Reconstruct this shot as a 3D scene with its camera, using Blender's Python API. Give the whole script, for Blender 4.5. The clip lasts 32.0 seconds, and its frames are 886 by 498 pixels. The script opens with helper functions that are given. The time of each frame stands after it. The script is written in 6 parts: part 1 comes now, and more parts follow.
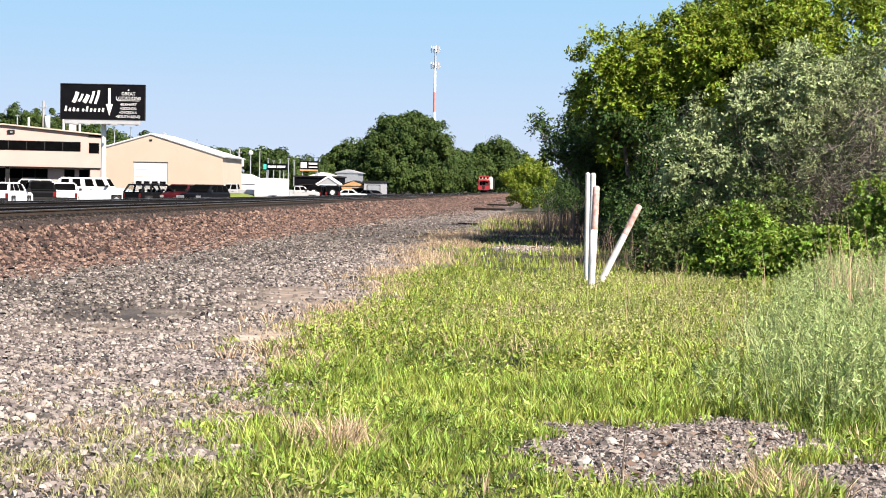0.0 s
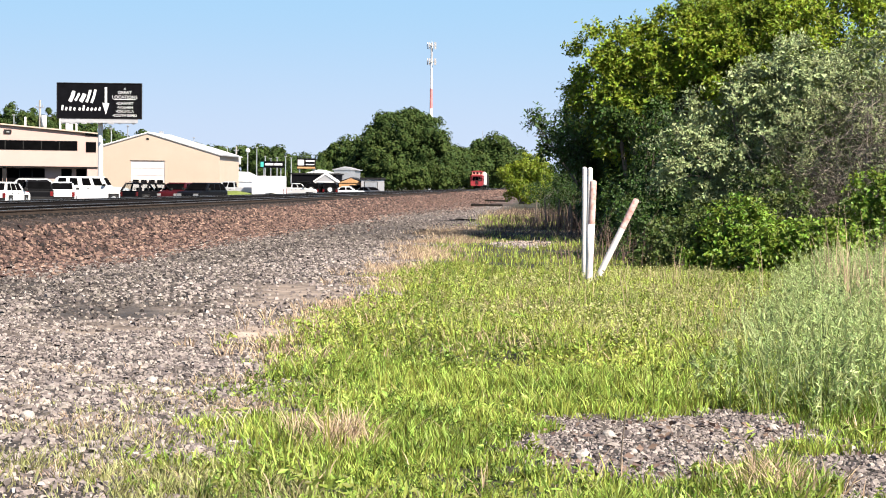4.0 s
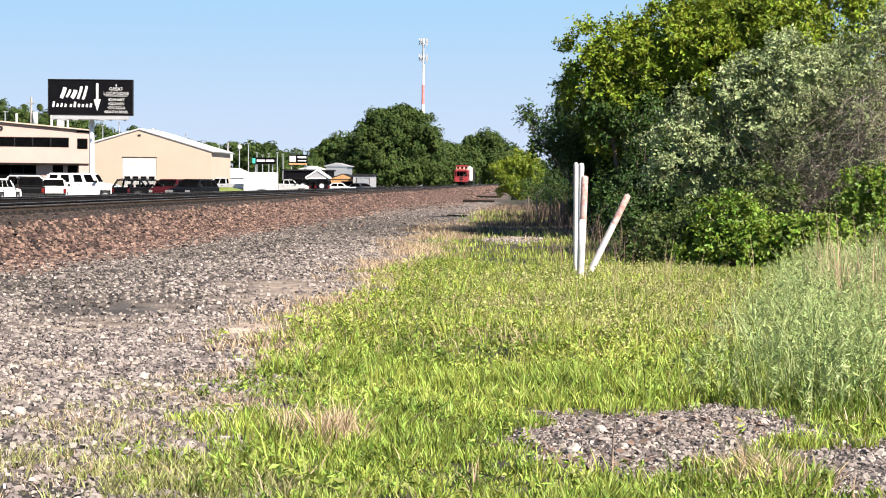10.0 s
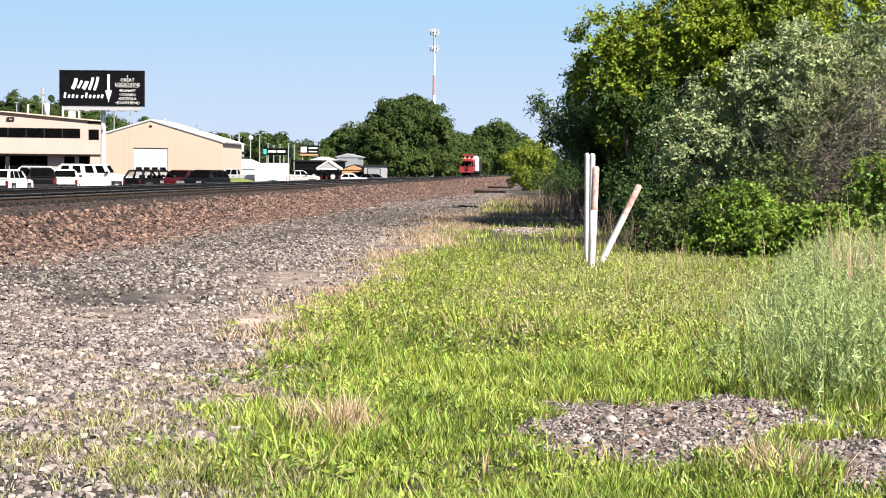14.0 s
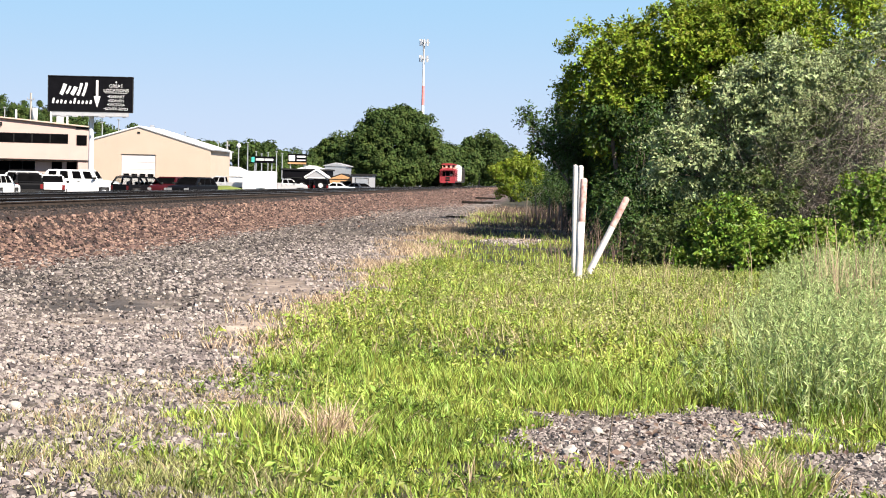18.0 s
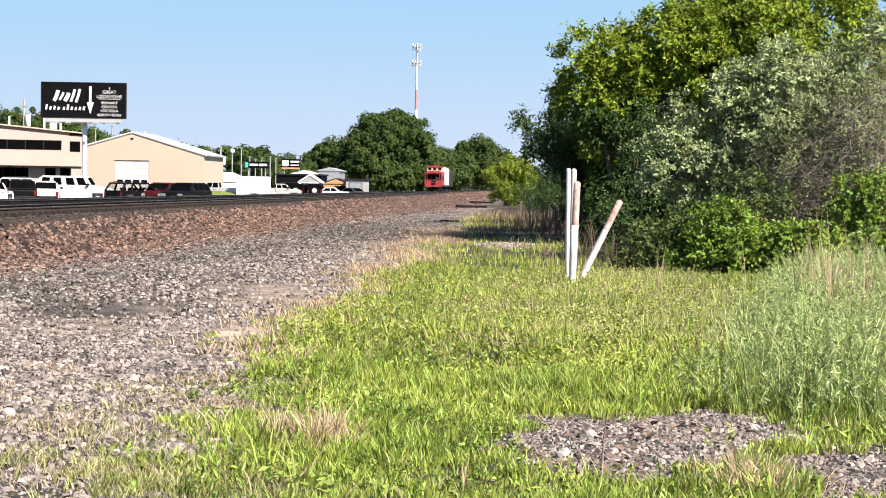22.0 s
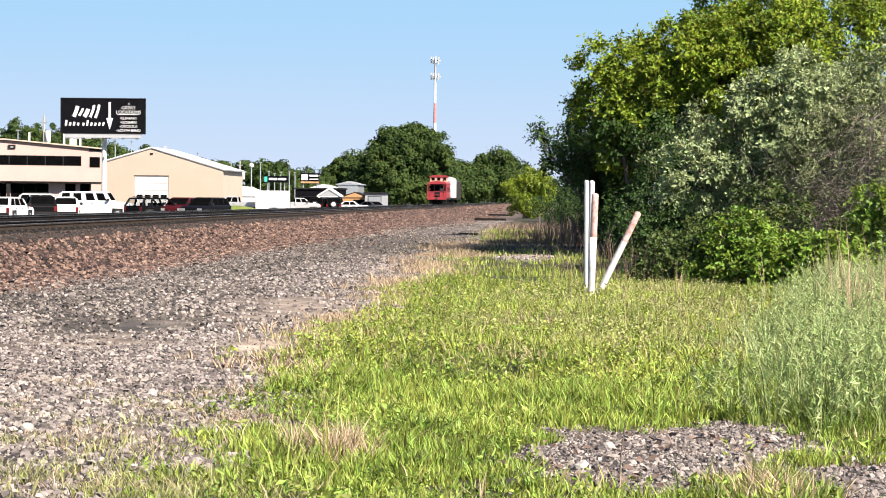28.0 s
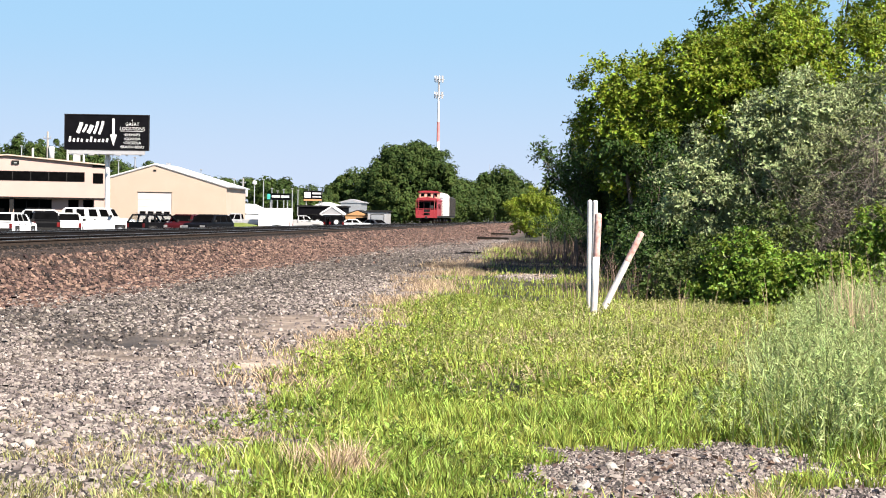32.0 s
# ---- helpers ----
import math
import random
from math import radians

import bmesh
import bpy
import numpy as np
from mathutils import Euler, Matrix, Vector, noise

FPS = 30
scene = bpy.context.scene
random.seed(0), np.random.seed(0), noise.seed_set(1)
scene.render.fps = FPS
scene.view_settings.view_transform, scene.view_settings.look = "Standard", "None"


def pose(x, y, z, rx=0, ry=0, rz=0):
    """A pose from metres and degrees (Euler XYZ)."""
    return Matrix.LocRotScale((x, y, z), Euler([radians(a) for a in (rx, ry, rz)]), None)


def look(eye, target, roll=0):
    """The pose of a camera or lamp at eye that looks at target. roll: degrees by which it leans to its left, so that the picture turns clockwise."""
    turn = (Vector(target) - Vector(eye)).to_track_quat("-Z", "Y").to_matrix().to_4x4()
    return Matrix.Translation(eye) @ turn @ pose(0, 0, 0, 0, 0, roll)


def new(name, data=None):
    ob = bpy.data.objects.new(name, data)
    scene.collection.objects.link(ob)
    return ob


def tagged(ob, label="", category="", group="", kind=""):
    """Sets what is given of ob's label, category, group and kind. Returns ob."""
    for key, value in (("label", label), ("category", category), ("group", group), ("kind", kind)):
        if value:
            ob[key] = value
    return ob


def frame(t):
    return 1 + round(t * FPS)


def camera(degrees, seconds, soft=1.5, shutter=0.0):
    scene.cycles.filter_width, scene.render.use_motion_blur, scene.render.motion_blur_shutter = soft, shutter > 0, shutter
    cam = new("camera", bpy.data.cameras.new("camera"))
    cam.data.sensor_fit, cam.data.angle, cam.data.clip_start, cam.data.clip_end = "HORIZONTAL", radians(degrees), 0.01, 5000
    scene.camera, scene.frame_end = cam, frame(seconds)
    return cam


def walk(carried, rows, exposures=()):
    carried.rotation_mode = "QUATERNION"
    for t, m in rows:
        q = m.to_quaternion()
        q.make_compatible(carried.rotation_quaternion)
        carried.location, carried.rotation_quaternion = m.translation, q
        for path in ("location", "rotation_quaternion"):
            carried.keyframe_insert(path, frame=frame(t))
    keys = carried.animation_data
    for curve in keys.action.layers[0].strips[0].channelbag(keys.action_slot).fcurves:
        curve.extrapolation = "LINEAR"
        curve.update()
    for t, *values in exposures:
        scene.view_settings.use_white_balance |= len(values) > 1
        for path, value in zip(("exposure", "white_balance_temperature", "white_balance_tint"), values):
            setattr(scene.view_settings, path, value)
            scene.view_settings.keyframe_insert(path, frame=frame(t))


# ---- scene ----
def aim(x, y, z, yaw, pitch, roll):
    """The camera's pose from its place, its turn to the left of the track, its tilt and its lean."""
    a, b = radians(yaw), radians(pitch)
    way = Vector((-math.sin(a) * math.cos(b), math.cos(a) * math.cos(b), math.sin(b)))
    eye = Vector((x, y, z))
    return look(eye, eye + way * 10, roll)


cam = camera(30.26, 32.0, soft=1.0)
walk(cam, [
    (0, aim(-0.0016, -0.0041, 1.6028, 3.6638, -2.0784, 1.1009)),
    (0.5, aim(-0.0011, -0.0043, 1.5999, 3.7212, -2.0563, 1.1251)),
    (1, aim(-0.0009, -0.0066, 1.6035, 3.8263, -1.9261, 1.0864)),
    (1.5, aim(0.0001, -0.0131, 1.6018, 3.9068, -1.779, 1.0979)),
    (2, aim(0.0047, -0.0101, 1.5988, 3.9376, -1.7681, 1.0615)),
    (2.5, aim(0.0065, -0.0112, 1.5998, 3.9013, -1.9078, 0.9616)),
    (3, aim(0.0014, -0.0077, 1.596, 3.8381, -2.0798, 0.9156)),
    (3.5, aim(0.0036, -0.0027, 1.5911, 3.7384, -2.2027, 0.756)),
    (5.5, aim(0.0075, -0.0045, 1.5897, 3.1573, -2.2057, 0.5149)),
    (6, aim(0.0071, -0.0026, 1.5896, 3.0463, -2.289, 0.5509)),
    (6.5, aim(0.0068, -0.0082, 1.5886, 2.9675, -2.3232, 0.6359)),
    (7, aim(0.0081, -0.002, 1.5881, 2.9678, -2.3282, 0.5902)),
    (7.5, aim(0.0069, 0.0015, 1.5916, 2.9963, -2.3139, 0.4772)),
    (8, aim(0.0134, -0.0103, 1.5905, 3.0275, -2.3224, 0.3684)),
    (8.5, aim(0.0108, -0.0055, 1.5877, 3.0624, -2.3727, 0.3358)),
    (9, aim(0.0101, -0.0095, 1.5871, 3.1315, -2.4505, 0.3978)),
    (9.5, aim(0.0133, -0.005, 1.5856, 3.2216, -2.4467, 0.47)),
    (10, aim(0.0123, -0.0071, 1.5848, 3.3093, -2.3363, 0.5573)),
    (10.5, aim(0.0178, -0.0124, 1.5896, 3.3421, -2.1487, 0.607)),
    (11, aim(0.015, -0.0155, 1.5861, 3.3417, -1.9687, 0.6503)),
    (11.5, aim(0.0123, -0.0063, 1.5904, 3.3656, -1.9068, 0.6756)),
    (12, aim(0.0095, -0.0076, 1.5865, 3.4512, -1.963, 0.7109)),
    (12.5, aim(0.0064, -0.0024, 1.5854, 3.5742, -2.1173, 0.7084)),
    (13, aim(0.0065, -0.0017, 1.5856, 3.7147, -2.3301, 0.6789)),
    (13.5, aim(0.0094, 0.0013, 1.5835, 3.7503, -2.5276, 0.6091)),
    (14, aim(0.016, 0.0047, 1.5812, 3.6959, -2.6629, 0.5221)),
    (14.5, aim(0.0158, 0.0032, 1.5812, 3.5796, -2.6906, 0.5315)),
    (16.5, aim(0.0104, -0.0021, 1.5751, 3.2908, -2.2467, 1.1498)),
    (17, aim(0.014, -0.0005, 1.573, 3.2576, -2.1758, 1.1897)),
    (17.5, aim(0.0108, -0.0032, 1.577, 3.2431, -2.1961, 1.2209)),
    (18, aim(0.0092, 0.0053, 1.5739, 3.2436, -2.2937, 1.2558)),
    (18.5, aim(0.0069, 0.0056, 1.5719, 3.2406, -2.4203, 1.2208)),
    (19, aim(0.0093, 0.0085, 1.5725, 3.2368, -2.508, 1.1625)),
    (19.5, aim(0.0122, -0.0008, 1.5761, 3.2245, -2.5198, 1.0182)),
    (20, aim(0.0126, -0.001, 1.573, 3.2199, -2.4235, 0.9726)),
    (20.5, aim(0.0126, -0.0038, 1.5744, 3.2138, -2.2575, 0.8877)),
    (21, aim(0.0148, -0.0043, 1.575, 3.196, -2.0993, 0.8814)),
    (21.5, aim(0.0204, -0.0164, 1.5739, 3.1446, -2.0395, 0.8568)),
    (22, aim(0.0191, -0.0068, 1.5735, 3.0455, -2.1429, 0.9287)),
    (22.5, aim(0.0175, -0.002, 1.572, 2.9181, -2.4, 0.9293)),
    (23, aim(0.0177, 0.0136, 1.5694, 2.7648, -2.7251, 0.9371)),
    (23.5, aim(0.0154, 0.0083, 1.5672, 2.5974, -2.9844, 0.9642)),
    (24, aim(0.0201, 0.0071, 1.565, 2.5521, -3.089, 0.8188)),
    (24.5, aim(0.0294, 0.0027, 1.5659, 2.6755, -3.0608, 0.6387)),
    (25, aim(0.0291, 0.0012, 1.5704, 2.9612, -2.9129, 0.5324)),
    (25.5, aim(0.025, -0.0011, 1.572, 3.3396, -2.6745, 0.4102)),
    (27.5, aim(0.0394, 0.0039, 1.5689, 3.7643, -1.7954, 0.4659)),
    (28, aim(0.0375, 0.0016, 1.5707, 3.7325, -1.6961, 0.5379)),
    (28.5, aim(0.0353, 0.0102, 1.5721, 3.7265, -1.5724, 0.6384)),
    (29, aim(0.036, -0.0015, 1.573, 3.7579, -1.4288, 0.7848)),
    (29.5, aim(0.0329, 0.0033, 1.5722, 3.7813, -1.2315, 0.9233)),
    (30, aim(0.0304, 0.0029, 1.5738, 3.8374, -1.0588, 1.0601)),
    (30.5, aim(0.031, 0.0022, 1.5773, 3.8875, -0.9581, 1.0877)),
    (31, aim(0.031, 0.0001, 1.5734, 3.8891, -0.937, 1.0861)),
    (31.5, aim(0.0318, -0.0017, 1.5734, 3.8644, -0.9794, 1.016)),
    (32, aim(0.0294, 0.0064, 1.5728, 3.8253, -1.049, 0.9298)),
], exposures=((0, 1.22, 6520, 13.5), (32, 1.22, 6520, 13.5)))

# ---- light ----
SUN_EL, SUN_AZ = radians(40), radians(132)      # height, and turn clockwise from +y: right of and behind the camera
world = bpy.data.worlds.new("sky")
scene.world = world
world.use_nodes = True
wn = world.node_tree.nodes
sky = wn.new("ShaderNodeTexSky")
sky.sky_type, sky.sun_disc = "NISHITA", False
sky.sun_elevation, sky.sun_rotation = SUN_EL, SUN_AZ
sky.air_density, sky.dust_density, sky.ozone_density = 1.0, 0.5, 3.2
wn["Background"].inputs["Strength"].default_value = 0.05
tint = wn.new("ShaderNodeMix")
tint.data_type, tint.blend_type = "RGBA", "MULTIPLY"
tint.inputs["Factor"].default_value, tint.inputs["B"].default_value = 1.0, (0.52, 0.62, 0.90, 1)
world.node_tree.links.new(sky.outputs["Color"], tint.inputs["A"])
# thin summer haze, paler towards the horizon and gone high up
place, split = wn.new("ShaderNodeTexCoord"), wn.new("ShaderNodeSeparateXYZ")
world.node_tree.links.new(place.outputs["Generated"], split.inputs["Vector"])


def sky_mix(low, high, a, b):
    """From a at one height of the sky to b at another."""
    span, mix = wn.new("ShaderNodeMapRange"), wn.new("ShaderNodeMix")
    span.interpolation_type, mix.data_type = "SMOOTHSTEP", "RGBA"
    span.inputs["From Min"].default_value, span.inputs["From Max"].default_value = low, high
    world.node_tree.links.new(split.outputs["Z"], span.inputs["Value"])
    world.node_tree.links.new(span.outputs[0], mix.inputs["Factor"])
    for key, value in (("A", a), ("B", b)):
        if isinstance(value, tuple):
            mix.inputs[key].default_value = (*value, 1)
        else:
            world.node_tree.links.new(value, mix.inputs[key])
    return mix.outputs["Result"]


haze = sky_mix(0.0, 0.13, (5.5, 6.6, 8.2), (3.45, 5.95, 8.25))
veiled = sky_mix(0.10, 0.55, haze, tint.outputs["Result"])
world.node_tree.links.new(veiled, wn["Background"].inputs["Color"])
sun_data = bpy.data.lights.new("sun", "SUN")
sun_data.energy, sun_data.angle, sun_data.color = 5.0, radians(0.53), (1.0, 0.93, 0.80)
sun = new("sun", sun_data)
to_sun = Vector((math.sin(SUN_AZ) * math.cos(SUN_EL), math.cos(SUN_AZ) * math.cos(SUN_EL), math.sin(SUN_EL)))
sun.matrix_world = look((0, 0, 60), Vector((0, 0, 60)) - to_sun)

# ---- materials ----
RNG = np.random.default_rng(7)


def surface(name, c1, c2, scale=3.0, rough=0.8, bump=0.15, metal=0.0, fine=60.0, per_object=0.0, per_island=0.0, spec=0.5, thin=0.0, hue=0.0):
    """A node material: two colours mixed by coarse and fine grain, with relief, and chance tints for each object or loose piece."""
    m = bpy.data.materials.new(name)
    m.use_nodes = True
    nt = m.node_tree
    n, link = nt.nodes, nt.links.new
    bsdf = n["Principled BSDF"]
    co = n.new("ShaderNodeTexCoord")
    big, small = n.new("ShaderNodeTexNoise"), n.new("ShaderNodeTexNoise")
    for tex, s, d in ((big, scale, 4), (small, fine, 3)):
        tex.inputs["Scale"].default_value, tex.inputs["Detail"].default_value = s, d
        link(co.outputs["Object"], tex.inputs["Vector"])
    add = n.new("ShaderNodeMath")
    add.operation = "ADD"
    link(big.outputs["Fac"], add.inputs[0])
    link(small.outputs["Fac"], add.inputs[1])
    ramp = n.new("ShaderNodeMapRange")
    ramp.inputs["From Min"].default_value, ramp.inputs["From Max"].default_value = 0.72, 1.28
    link(add.outputs[0], ramp.inputs["Value"])
    mix = n.new("ShaderNodeMix")
    mix.data_type = "RGBA"
    mix.inputs["A"].default_value, mix.inputs["B"].default_value = (*c1, 1), (*c2, 1)
    link(ramp.outputs[0], mix.inputs["Factor"])
    out = mix.outputs["Result"]
    for amount, node, socket in ((per_object, "ShaderNodeObjectInfo", "Random"), (per_island, "ShaderNodeNewGeometry", "Random Per Island")):
        if amount:
            src, span, hsv = n.new(node), n.new("ShaderNodeMapRange"), n.new("ShaderNodeHueSaturation")
            span.inputs["To Min"].default_value, span.inputs["To Max"].default_value = 1 - amount, 1 + amount
            link(src.outputs[socket], span.inputs["Value"])
            link(span.outputs[0], hsv.inputs["Value"])
            if hue:
                turn = n.new("ShaderNodeMapRange")
                turn.inputs["To Min"].default_value, turn.inputs["To Max"].default_value = 0.5 - hue, 0.5 + hue
                link(src.outputs[socket], turn.inputs["Value"])
                link(turn.outputs[0], hsv.inputs["Hue"])
            link(out, hsv.inputs["Color"])
            out = hsv.outputs["Color"]
    link(out, bsdf.inputs["Base Color"])
    bsdf.inputs["Roughness"].default_value, bsdf.inputs["Metallic"].default_value = rough, metal
    bsdf.inputs["Specular IOR Level"].default_value = spec
    if bump:
        relief = n.new("ShaderNodeBump")
        relief.inputs["Strength"].default_value, relief.inputs["Distance"].default_value = bump, 0.02
        link(add.outputs[0], relief.inputs["Height"])
        link(relief.outputs[0], bsdf.inputs["Normal"])
    if thin:
        glow, both = n.new("ShaderNodeBsdfTranslucent"), n.new("ShaderNodeMixShader")
        both.inputs[0].default_value = thin
        link(out, glow.inputs["Color"])
        link(bsdf.outputs[0], both.inputs[1])
        link(glow.outputs[0], both.inputs[2])
        link(both.outputs[0], n["Material Output"].inputs["Surface"])
    return m


